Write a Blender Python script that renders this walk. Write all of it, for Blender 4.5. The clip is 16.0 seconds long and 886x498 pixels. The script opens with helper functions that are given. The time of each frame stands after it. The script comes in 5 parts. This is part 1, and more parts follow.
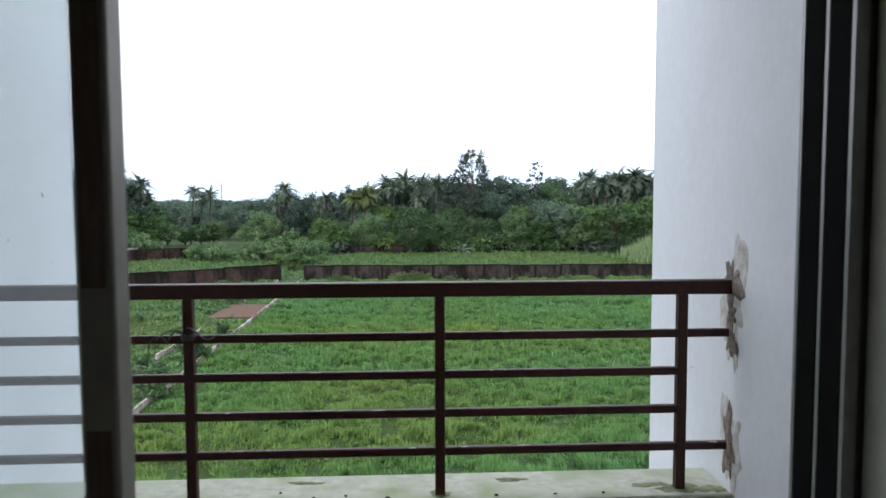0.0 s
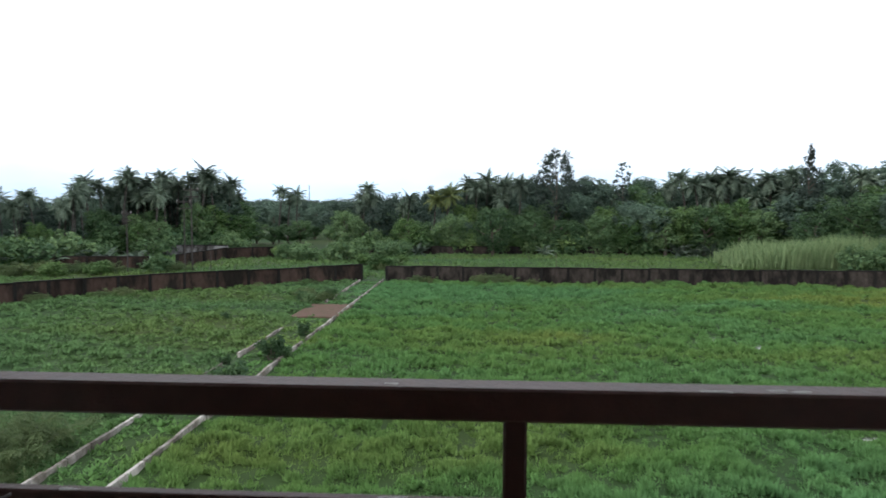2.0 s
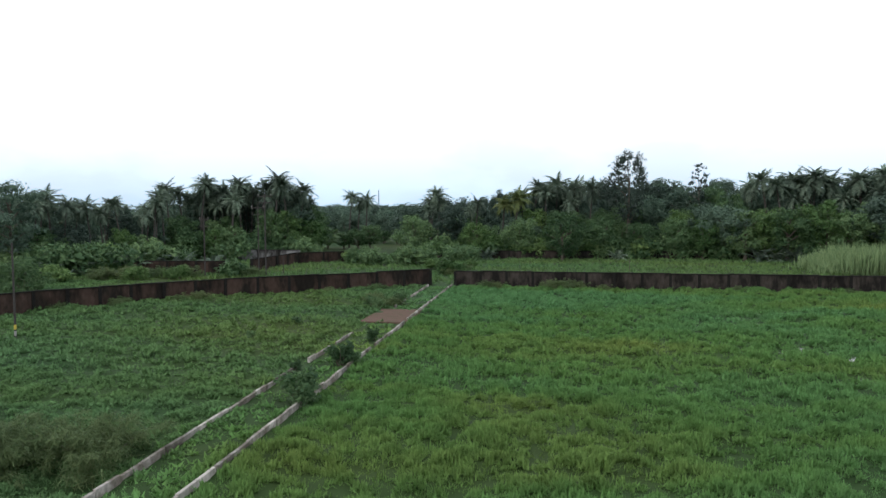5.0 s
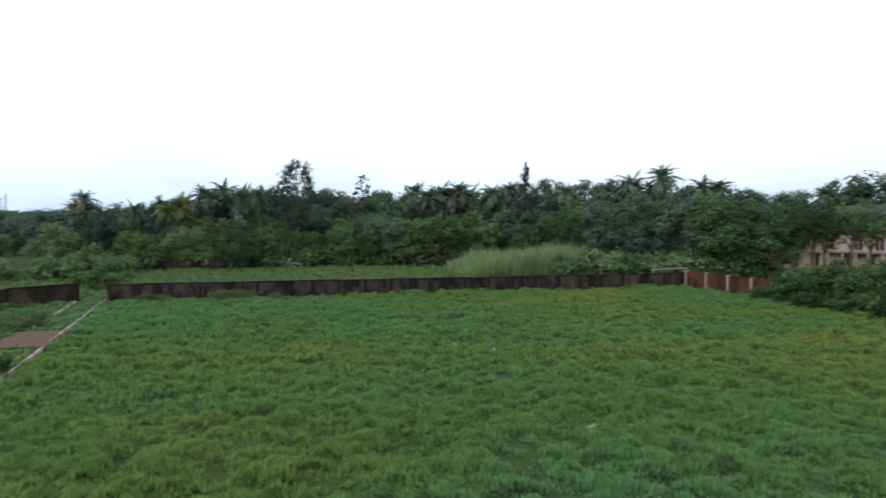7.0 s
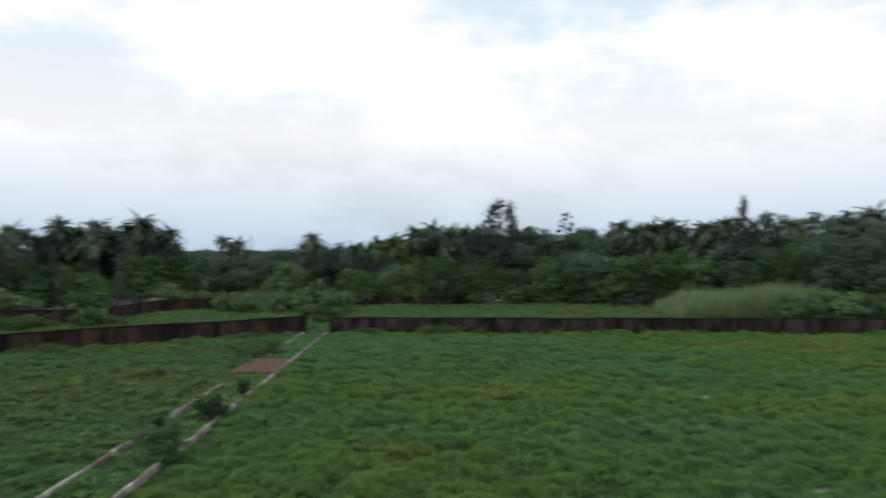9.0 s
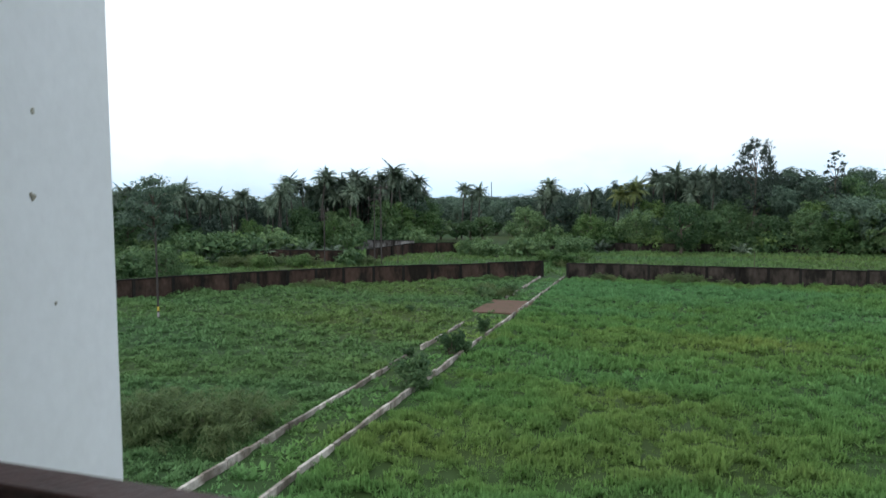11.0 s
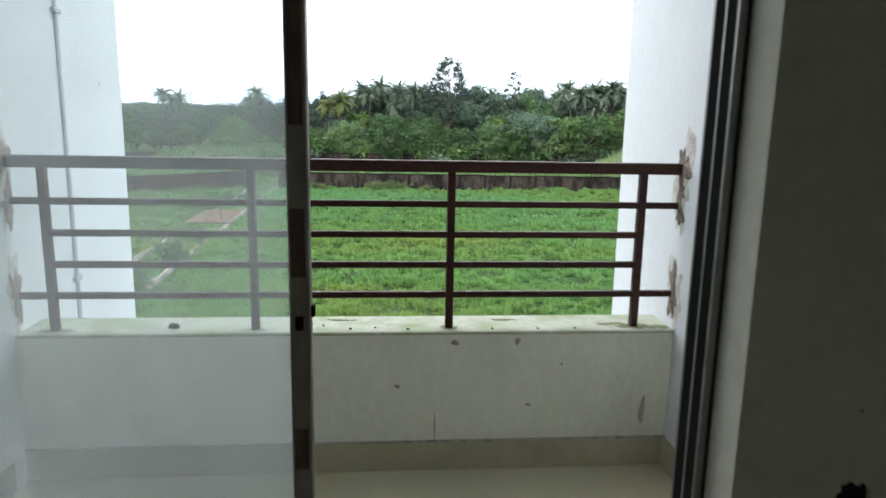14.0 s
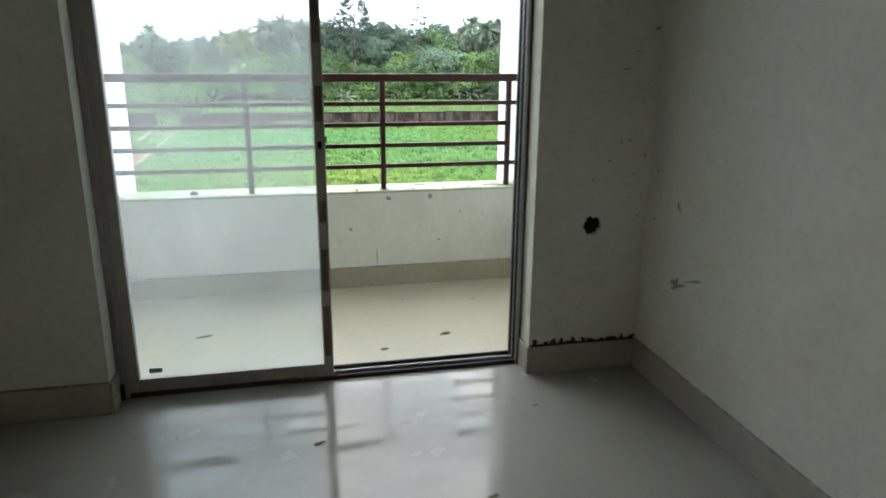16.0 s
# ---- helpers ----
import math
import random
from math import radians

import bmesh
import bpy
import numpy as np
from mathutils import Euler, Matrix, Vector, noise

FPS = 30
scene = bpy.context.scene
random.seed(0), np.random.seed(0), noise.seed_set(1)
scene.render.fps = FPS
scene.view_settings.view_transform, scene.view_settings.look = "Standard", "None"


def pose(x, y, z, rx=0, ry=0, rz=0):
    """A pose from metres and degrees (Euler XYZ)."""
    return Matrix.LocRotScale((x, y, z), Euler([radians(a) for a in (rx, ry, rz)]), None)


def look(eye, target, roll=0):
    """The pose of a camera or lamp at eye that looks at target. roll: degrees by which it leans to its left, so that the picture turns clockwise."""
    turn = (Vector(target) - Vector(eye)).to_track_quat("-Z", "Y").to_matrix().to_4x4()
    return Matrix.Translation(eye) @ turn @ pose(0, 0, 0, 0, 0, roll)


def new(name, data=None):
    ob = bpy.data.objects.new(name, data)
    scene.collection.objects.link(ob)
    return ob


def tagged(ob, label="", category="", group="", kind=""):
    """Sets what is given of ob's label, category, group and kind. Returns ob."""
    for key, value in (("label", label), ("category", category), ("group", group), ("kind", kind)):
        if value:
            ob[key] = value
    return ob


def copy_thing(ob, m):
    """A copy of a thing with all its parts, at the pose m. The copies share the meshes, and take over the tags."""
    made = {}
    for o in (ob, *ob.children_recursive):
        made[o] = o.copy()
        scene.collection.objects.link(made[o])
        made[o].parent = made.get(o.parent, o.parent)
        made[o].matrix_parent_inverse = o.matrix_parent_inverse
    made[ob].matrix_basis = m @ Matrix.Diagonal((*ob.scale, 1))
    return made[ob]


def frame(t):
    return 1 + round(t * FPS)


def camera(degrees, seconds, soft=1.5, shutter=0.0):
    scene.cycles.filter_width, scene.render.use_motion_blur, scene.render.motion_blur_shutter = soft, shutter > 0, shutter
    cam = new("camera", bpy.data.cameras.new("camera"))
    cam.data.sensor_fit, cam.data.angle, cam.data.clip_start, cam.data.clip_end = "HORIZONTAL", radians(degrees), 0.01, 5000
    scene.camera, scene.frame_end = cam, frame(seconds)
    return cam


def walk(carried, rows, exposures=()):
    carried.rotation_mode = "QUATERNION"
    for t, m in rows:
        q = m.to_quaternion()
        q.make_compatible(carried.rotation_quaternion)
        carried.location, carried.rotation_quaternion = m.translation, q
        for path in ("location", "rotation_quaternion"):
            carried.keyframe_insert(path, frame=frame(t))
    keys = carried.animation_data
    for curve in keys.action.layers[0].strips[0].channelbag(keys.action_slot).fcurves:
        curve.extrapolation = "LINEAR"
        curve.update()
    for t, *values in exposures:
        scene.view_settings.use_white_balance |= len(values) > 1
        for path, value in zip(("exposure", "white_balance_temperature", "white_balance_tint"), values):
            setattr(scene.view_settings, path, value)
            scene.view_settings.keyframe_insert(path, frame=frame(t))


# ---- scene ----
cam = camera(65.1, 16.0, shutter=0.35)
PATH = [
    (0.0, pose(-0.089, -1.946, 1.319, 86.33, 0.20, -2.94)),
    (0.5, pose(-0.045, -1.696, 1.309, 87.05, -0.10, -3.01)),
    (1.0, pose(-0.053, -1.414, 1.317, 86.67, -0.50, -5.00)),
    (1.5, pose(-0.048, -1.132, 1.305, 86.59, -0.30, -2.91)),
    (2.0, pose(-0.031, -0.82, 1.314, 86.42, -0.10, 3.88)),
    (2.5, pose(-0.077, -0.56, 1.283, 86.82, -0.50, 5.58)),
    (3.0, pose(-0.01, -0.46, 1.33, 87.08, -0.12, 4.35)),
    (3.5, pose(-0.02, -0.33, 1.36, 87.25, 0.25, 6.36)),
    (3.7, pose(-0.03, -0.3, 1.365, 87.27, 0.25, 8.05)),
    (5.8, pose(-0.25, -0.16, 1.345, 86.35, 0.35, 9.56)),
    (6.0, pose(-0.28, -0.15, 1.34, 86.03, -0.11, 4.10)),
    (6.5, pose(-0.36, -0.12, 1.335, 86.45, -0.32, -8.06)),
    (7.0, pose(-0.44, -0.1, 1.33, 87.43, -0.21, -17.46)),
    (7.5, pose(-0.525, -0.085, 1.33, 88.04, -0.06, -24.94)),
    (8.0, pose(-0.545, -0.08, 1.33, 88.41, -0.03, -30.63)),
    (8.5, pose(-0.42, -0.1, 1.34, 89.38, 0.34, -19.94)),
    (9.0, pose(-0.2, -0.15, 1.37, 90.50, 0.04, -0.68)),
    (9.5, pose(-0.02, -0.19, 1.41, 91.03, -0.21, 13.44)),
    (9.7, pose(0.02, -0.2, 1.415, 91.20, -0.23, 16.21)),
    (11.8, pose(-0.073, -0.842, 1.306, 83.45, 0.79, 18.82)),
    (12.0, pose(-0.071, -0.979, 1.311, 83.63, -0.00, 15.29)),
    (12.2, pose(-0.085, -1.13, 1.317, 83.92, -0.50, 12.13)),
    (12.5, pose(-0.103, -1.322, 1.323, 83.43, -0.30, 8.34)),
    (13.0, pose(-0.126, -1.715, 1.277, 81.98, -0.59, 4.22)),
    (13.5, pose(-0.156, -2.076, 1.274, 79.75, -0.79, 0.03)),
    (14.0, pose(-0.247, -2.451, 1.262, 78.99, -1.08, -4.93)),
    (14.5, pose(-0.281, -2.806, 1.256, 78.14, -0.69, -6.22)),
    (15.0, pose(-0.335, -3.126, 1.249, 76.94, -1.17, -5.38)),
    (15.5, pose(-0.471, -3.432, 1.222, 75.81, -1.36, -8.08)),
    (16.0, pose(-0.495, -3.732, 1.216, 74.10, -0.38, -12.44)),
]
EXPOSURES = [(0.0, 0.24, 6400, 16), (0.5, 0.08, 6430, 16), (1.0, -0.05, 6450, 15), (2.0, -0.2, 6500, 12), (3.5, -0.28, 6500, 10), (6.0, -0.55, 6500, 10), (7.0, -0.45, 6600, 11), (8.0, -0.78, 6900, 14), (8.5, -0.7, 6800, 13), (9.0, -0.95, 6600, 11), (9.7, -1.12, 6500, 10), (11.8, 0.08, 6400, 8), (13.0, 0.12, 6550, 9),
             (13.5, 0.75, 6700, 10), (14.0, 0.82, 6700, 11), (14.5, 0.9, 6650, 12), (15.0, 1.2, 6650, 12), (15.5, 1.52, 6650, 13), (16.0, 1.75, 6650, 13)]
SKY_LOW, SKY_BREAK, SKY_HIGH, SUN_POWER = (1.03, 1.32, 1.62), (1.58, 1.86, 2.08), (1.96, 2.00, 2.06), 1.2
walk(cam, PATH, EXPOSURES)

# ---- world and light ----
world = bpy.data.worlds.new("sky")
scene.world = world
world.use_nodes = True
wn, wl = world.node_tree.nodes, world.node_tree.links
wn.clear()
w_out = wn.new("ShaderNodeOutputWorld")
w_bg = wn.new("ShaderNodeBackground")
sky = wn.new("ShaderNodeTexSky")
sky.sky_type, sky.sun_disc = "NISHITA", False
sky.sun_elevation, sky.sun_rotation = radians(32), radians(-141)
sky.air_density, sky.dust_density = 1.0, 3.0
w_co = wn.new("ShaderNodeTexCoord")
w_map = wn.new("ShaderNodeMapping")
w_map.inputs["Scale"].default_value = (1.0, 1.0, 2.2)
w_noise = wn.new("ShaderNodeTexNoise")
w_noise.inputs["Scale"].default_value, w_noise.inputs["Detail"].default_value = 3.4, 8.0
w_noise.inputs["Roughness"].default_value = 0.55
w_ramp = wn.new("ShaderNodeValToRGB")
w_ramp.color_ramp.elements[0].position, w_ramp.color_ramp.elements[1].position = 0.44, 0.54
w_sep = wn.new("ShaderNodeSeparateXYZ")
w_band = wn.new("ShaderNodeMapRange")
w_band.inputs["From Min"].default_value, w_band.inputs["From Max"].default_value = 0.015, 0.17
w_band.inputs["To Min"].default_value, w_band.inputs["To Max"].default_value = 0.0, 1.0
w_cloud = wn.new("ShaderNodeMix")
w_cloud.data_type = "RGBA"
w_cloud.inputs["A"].default_value = (SKY_LOW[0], SKY_LOW[1], SKY_LOW[2], 1)
w_cloud.inputs["B"].default_value = (SKY_HIGH[0], SKY_HIGH[1], SKY_HIGH[2], 1)
w_gain = wn.new("ShaderNodeMix")
w_gain.data_type, w_gain.blend_type = "RGBA", "MULTIPLY"
w_gain.inputs["Factor"].default_value = 1.0
w_gain.inputs["B"].default_value = (0.15, 0.15, 0.15, 1)
w_cover = wn.new("ShaderNodeMapRange")
w_cover.inputs["To Min"].default_value, w_cover.inputs["To Max"].default_value = 0.86, 1.0
w_mix = wn.new("ShaderNodeMix")
w_mix.data_type = "RGBA"
w_blue = wn.new("ShaderNodeMix")
w_blue.data_type = "RGBA"
w_blue.inputs["A"].default_value = (SKY_BREAK[0], SKY_BREAK[1], SKY_BREAK[2], 1)
w_blue.inputs["B"].default_value = (SKY_HIGH[0], SKY_HIGH[1], SKY_HIGH[2], 1)
wl.new(w_co.outputs["Generated"], w_map.inputs["Vector"])
wl.new(w_map.outputs["Vector"], w_noise.inputs["Vector"])
wl.new(w_noise.outputs["Fac"], w_ramp.inputs["Fac"])
wl.new(w_co.outputs["Generated"], w_sep.inputs["Vector"])
wl.new(w_sep.outputs["Z"], w_band.inputs["Value"])
wl.new(w_band.outputs["Result"], w_cloud.inputs["Factor"])
w_veil = wn.new("ShaderNodeMapRange")
w_veil.inputs["From Min"].default_value, w_veil.inputs["From Max"].default_value = 0.16, 0.32
w_veil.inputs["To Min"].default_value, w_veil.inputs["To Max"].default_value = 1.0, 0.0
w_most = wn.new("ShaderNodeMath")
w_most.operation = "MAXIMUM"
wl.new(w_sep.outputs["Z"], w_veil.inputs["Value"])
wl.new(w_veil.outputs["Result"], w_most.inputs[0])
wl.new(w_ramp.outputs["Color"], w_most.inputs[1])
wl.new(w_most.outputs[0], w_blue.inputs["Factor"])
wl.new(w_blue.outputs["Result"], w_cloud.inputs["B"])
wl.new(sky.outputs["Color"], w_gain.inputs["A"])
wl.new(w_ramp.outputs["Color"], w_cover.inputs["Value"])
wl.new(w_cover.outputs["Result"], w_mix.inputs["Factor"])
wl.new(w_gain.outputs["Result"], w_mix.inputs["A"])
wl.new(w_cloud.outputs["Result"], w_mix.inputs["B"])
wl.new(w_mix.outputs["Result"], w_bg.inputs["Color"])
w_bg.inputs["Strength"].default_value = 1.0
wl.new(w_bg.outputs["Background"], w_out.inputs["Surface"])

sun = new("sun", bpy.data.lights.new("sun", "SUN"))
sun.data.energy, sun.data.angle, sun.data.color = SUN_POWER, radians(25), (1.0, 0.91, 0.84)
sun.matrix_world = look((0, 0, 60), (16, 20, 44))

# ---- materials ----


def mat(name, col, rough=0.6, metal=0.0, vary=0.15, scale=6.0, second=None, amount=0.4, stain_scale=1.3, bump=0.0, bump_scale=40.0,
        spec=0.5, stretch=(1, 1, 1), hue=0.0, smear=0.0, world=False):
    """A surface with fine grain, broad stains towards a second colour, and relief."""
    m = bpy.data.materials.new(name)
    m.use_nodes = True
    n, l = m.node_tree.nodes, m.node_tree.links
    b = n["Principled BSDF"]
    b.inputs["Roughness"].default_value, b.inputs["Metallic"].default_value = rough, metal
    b.inputs["Specular IOR Level"].default_value = spec
    co = n.new("ShaderNodeTexCoord")
    mp = n.new("ShaderNodeMapping")
    mp.inputs["Scale"].default_value = stretch
    l.new(n.new("ShaderNodeNewGeometry").outputs["Position"] if world else co.outputs["Object"], mp.inputs["Vector"])
    fine, broad = n.new("ShaderNodeTexNoise"), n.new("ShaderNodeTexNoise")
    fine.inputs["Scale"].default_value, fine.inputs["Detail"].default_value = scale * 6, 6
    broad.inputs["Scale"].default_value, broad.inputs["Detail"].default_value = stain_scale, 8
    broad.inputs["Roughness"].default_value = 0.65
    l.new(mp.outputs["Vector"], fine.inputs["Vector"])
    l.new(mp.outputs["Vector"], broad.inputs["Vector"])
    ramp = n.new("ShaderNodeValToRGB")
    ramp.color_ramp.elements[0].position, ramp.color_ramp.elements[1].position = (0.40, 0.58) if world else (0.48, 0.72)
    l.new(broad.outputs["Fac"], ramp.inputs["Fac"])
    mul = n.new("ShaderNodeMath")
    mul.operation = "MULTIPLY"
    mul.inputs[1].default_value = amount
    l.new(ramp.outputs["Color"], mul.inputs[0])
    mix = n.new("ShaderNodeMix")
    mix.data_type = "RGBA"
    mix.inputs["A"].default_value = (*col, 1)
    mix.inputs["B"].default_value = (*(second or [c * 0.6 for c in col]), 1)
    l.new(mul.outputs[0], mix.inputs["Factor"])
    rng = n.new("ShaderNodeMapRange")
    rng.inputs["From Min"].default_value, rng.inputs["From Max"].default_value = 0.25, 0.75
    rng.inputs["To Min"].default_value, rng.inputs["To Max"].default_value = 1 - vary, 1 + vary
    l.new(fine.outputs["Fac"], rng.inputs["Value"])
    hsv = n.new("ShaderNodeHueSaturation")
    l.new(mix.outputs["Result"], hsv.inputs["Color"])
    l.new(rng.outputs["Result"], hsv.inputs["Value"])
    if hue:
        info = n.new("ShaderNodeObjectInfo")
        hr = n.new("ShaderNodeMapRange")
        hr.inputs["To Min"].default_value, hr.inputs["To Max"].default_value = 0.5 - hue, 0.5 + hue
        l.new(info.outputs["Random"], hr.inputs["Value"])
        l.new(hr.outputs["Result"], hsv.inputs["Hue"])
        vr, vm = n.new("ShaderNodeMapRange"), n.new("ShaderNodeMath")
        vr.inputs["To Min"].default_value, vr.inputs["To Max"].default_value = 0.6, 1.5
        vm.operation = "MULTIPLY"
        l.new(info.outputs["Random"], vr.inputs["Value"])
        l.new(vr.outputs["Result"], vm.inputs[0])
        l.new(rng.outputs["Result"], vm.inputs[1])
        l.new(vm.outputs[0], hsv.inputs["Value"])
    l.new(hsv.outputs["Color"], b.inputs["Base Color"])
    if smear:
        sm = n.new("ShaderNodeMapRange")
        sm.inputs["From Min"].default_value, sm.inputs["From Max"].default_value = 0.42, 0.66
        sm.inputs["To Min"].default_value, sm.inputs["To Max"].default_value = rough, rough + smear
        l.new(broad.outputs["Fac"], sm.inputs["Value"])
        l.new(sm.outputs["Result"], b.inputs["Roughness"])
    if bump:
        bn = n.new("ShaderNodeTexNoise")
        bn.inputs["Scale"].default_value, bn.inputs["Detail"].default_value = bump_scale, 5
        l.new(mp.outputs["Vector"], bn.inputs["Vector"])
        bp = n.new("ShaderNodeBump")
        bp.inputs["Strength"].default_value, bp.inputs["Distance"].default_value = bump, 0.01
        l.new(bn.outputs["Fac"], bp.inputs["Height"])
        l.new(bp.outputs["Normal"], b.inputs["Normal"])
    return m


def leaf_mat(name, col, col2, spread=0.42, see_through=0.25):
    """Leaves: colour varies from leaf to leaf and from plant to plant, with some light passing through."""
    m = bpy.data.materials.new(name)
    m.use_nodes = True
    n, l = m.node_tree.nodes, m.node_tree.links
    b, out = n["Principled BSDF"], n["Material Output"]
    b.inputs["Roughness"].default_value, b.inputs["Specular IOR Level"].default_value = 0.65, 0.15
    geo, info = n.new("ShaderNodeNewGeometry"), n.new("ShaderNodeObjectInfo")
    mix = n.new("ShaderNodeMix")
    mix.data_type = "RGBA"
    mix.inputs["A"].default_value, mix.inputs["B"].default_value = (*col, 1), (*col2, 1)
    l.new(geo.outputs["Random Per Island"], mix.inputs["Factor"])
    rng = n.new("ShaderNodeMapRange")
    rng.inputs["To Min"].default_value, rng.inputs["To Max"].default_value = 1 - spread, 1 + spread
    l.new(info.outputs["Random"], rng.inputs["Value"])
    hr = n.new("ShaderNodeMapRange")
    hr.inputs["To Min"].default_value, hr.inputs["To Max"].default_value = 0.515, 0.48
    l.new(info.outputs["Random"], hr.inputs["Value"])
    hsv = n.new("ShaderNodeHueSaturation")
    l.new(mix.outputs["Result"], hsv.inputs["Color"])
    l.new(rng.outputs["Result"], hsv.inputs["Value"])
    l.new(hr.outputs["Result"], hsv.inputs["Hue"])
    l.new(hsv.outputs["Color"], b.inputs["Base Color"])
    tr = n.new("ShaderNodeBsdfTranslucent")
    l.new(hsv.outputs["Color"], tr.inputs["Color"])
    ms = n.new("ShaderNodeMixShader")
    ms.inputs["Fac"].default_value = see_through
    l.new(b.outputs["BSDF"], ms.inputs[1])
    l.new(tr.outputs["BSDF"], ms.inputs[2])
    l.new(ms.outputs["Shader"], out.inputs["Surface"])
    return m


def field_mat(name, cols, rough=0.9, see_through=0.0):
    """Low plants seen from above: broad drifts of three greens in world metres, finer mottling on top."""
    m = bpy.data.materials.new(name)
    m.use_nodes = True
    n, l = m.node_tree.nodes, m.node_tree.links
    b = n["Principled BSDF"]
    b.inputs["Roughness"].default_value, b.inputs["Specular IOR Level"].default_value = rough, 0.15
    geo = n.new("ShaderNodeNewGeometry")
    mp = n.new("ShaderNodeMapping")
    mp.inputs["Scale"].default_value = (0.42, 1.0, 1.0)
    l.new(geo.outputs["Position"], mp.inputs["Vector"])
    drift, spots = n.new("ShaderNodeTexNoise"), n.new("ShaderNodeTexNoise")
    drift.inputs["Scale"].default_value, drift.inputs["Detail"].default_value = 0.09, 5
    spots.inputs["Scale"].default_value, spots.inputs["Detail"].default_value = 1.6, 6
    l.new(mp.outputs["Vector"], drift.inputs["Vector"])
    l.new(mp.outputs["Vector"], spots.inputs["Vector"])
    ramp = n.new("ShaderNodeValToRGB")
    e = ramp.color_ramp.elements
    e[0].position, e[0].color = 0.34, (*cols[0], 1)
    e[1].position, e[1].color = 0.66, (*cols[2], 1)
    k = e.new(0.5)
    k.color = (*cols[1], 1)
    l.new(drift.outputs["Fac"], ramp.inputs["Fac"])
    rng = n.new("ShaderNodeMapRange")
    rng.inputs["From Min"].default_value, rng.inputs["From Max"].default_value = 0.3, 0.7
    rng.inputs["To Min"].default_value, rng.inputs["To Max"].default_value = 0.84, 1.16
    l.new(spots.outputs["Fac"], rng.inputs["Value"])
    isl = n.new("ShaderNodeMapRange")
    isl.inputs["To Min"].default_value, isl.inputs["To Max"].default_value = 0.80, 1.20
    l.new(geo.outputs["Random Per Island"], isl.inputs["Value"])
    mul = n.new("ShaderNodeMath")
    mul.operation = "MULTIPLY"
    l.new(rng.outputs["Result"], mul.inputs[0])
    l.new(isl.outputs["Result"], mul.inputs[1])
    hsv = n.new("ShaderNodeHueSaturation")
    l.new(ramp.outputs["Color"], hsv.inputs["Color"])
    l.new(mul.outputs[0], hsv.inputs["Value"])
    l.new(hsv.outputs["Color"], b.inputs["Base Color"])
    if see_through:
        tr, ms = n.new("ShaderNodeBsdfTranslucent"), n.new("ShaderNodeMixShader")
        ms.inputs["Fac"].default_value = see_through
        l.new(hsv.outputs["Color"], tr.inputs["Color"])
        l.new(b.outputs["BSDF"], ms.inputs[1])
        l.new(tr.outputs["BSDF"], ms.inputs[2])
        l.new(ms.outputs["Shader"], n["Material Output"].inputs["Surface"])
    return m


def glass_mat(name):
    """A dusty clear pane: a Fresnel gloss over clear passage, with uneven grime that scatters light."""
    m = bpy.data.materials.new(name)
    m.use_nodes = True
    n, l = m.node_tree.nodes, m.node_tree.links
    out = n["Material Output"]
    n.remove(n["Principled BSDF"])
    clear, gloss = n.new("ShaderNodeBsdfTransparent"), n.new("ShaderNodeBsdfGlossy")
    clear.inputs["Color"].default_value = (0.95, 0.985, 0.99, 1)
    gloss.inputs["Roughness"].default_value = 0.02
    fr = n.new("ShaderNodeFresnel")
    fr.inputs["IOR"].default_value = 1.45
    m1 = n.new("ShaderNodeMixShader")
    l.new(fr.outputs["Fac"], m1.inputs["Fac"])
    l.new(clear.outputs["BSDF"], m1.inputs[1])
    l.new(gloss.outputs["BSDF"], m1.inputs[2])
    dust, back = n.new("ShaderNodeBsdfTranslucent"), n.new("ShaderNodeBsdfDiffuse")
    dust.inputs["Color"].default_value = (0.88, 0.93, 0.95, 1)
    back.inputs["Color"].default_value = (0.7, 0.75, 0.78, 1)
    md = n.new("ShaderNodeMixShader")
    md.inputs["Fac"].default_value = 0.15
    l.new(dust.outputs["BSDF"], md.inputs[1])
    l.new(back.outputs["BSDF"], md.inputs[2])
    co = n.new("ShaderNodeTexCoord")
    a, s = n.new("ShaderNodeTexNoise"), n.new("ShaderNodeTexNoise")
    a.inputs["Scale"].default_value, a.inputs["Detail"].default_value = 1.6, 4
    s.inputs["Scale"].default_value, s.inputs["Detail"].default_value = 5, 5
    l.new(co.outputs["Object"], a.inputs["Vector"])
    l.new(co.outputs["Object"], s.inputs["Vector"])
    ad = n.new("ShaderNodeMath")
    ad.operation = "MULTIPLY"
    l.new(a.outputs["Fac"], ad.inputs[0])
    l.new(s.outputs["Fac"], ad.inputs[1])
    rg = n.new("ShaderNodeMapRange")
    rg.inputs["From Min"].default_value, rg.inputs["From Max"].default_value = 0.12, 0.42
    rg.inputs["To Min"].default_value, rg.inputs["To Max"].default_value = 0.085, 0.175
    l.new(ad.outputs[0], rg.inputs["Value"])
    m2 = n.new("ShaderNodeMixShader")
    l.new(rg.outputs["Result"], m2.inputs["Fac"])
    l.new(m1.outputs["Shader"], m2.inputs[1])
    l.new(md.outputs["Shader"], m2.inputs[2])
    l.new(m2.outputs["Shader"], out.inputs["Surface"])
    return m


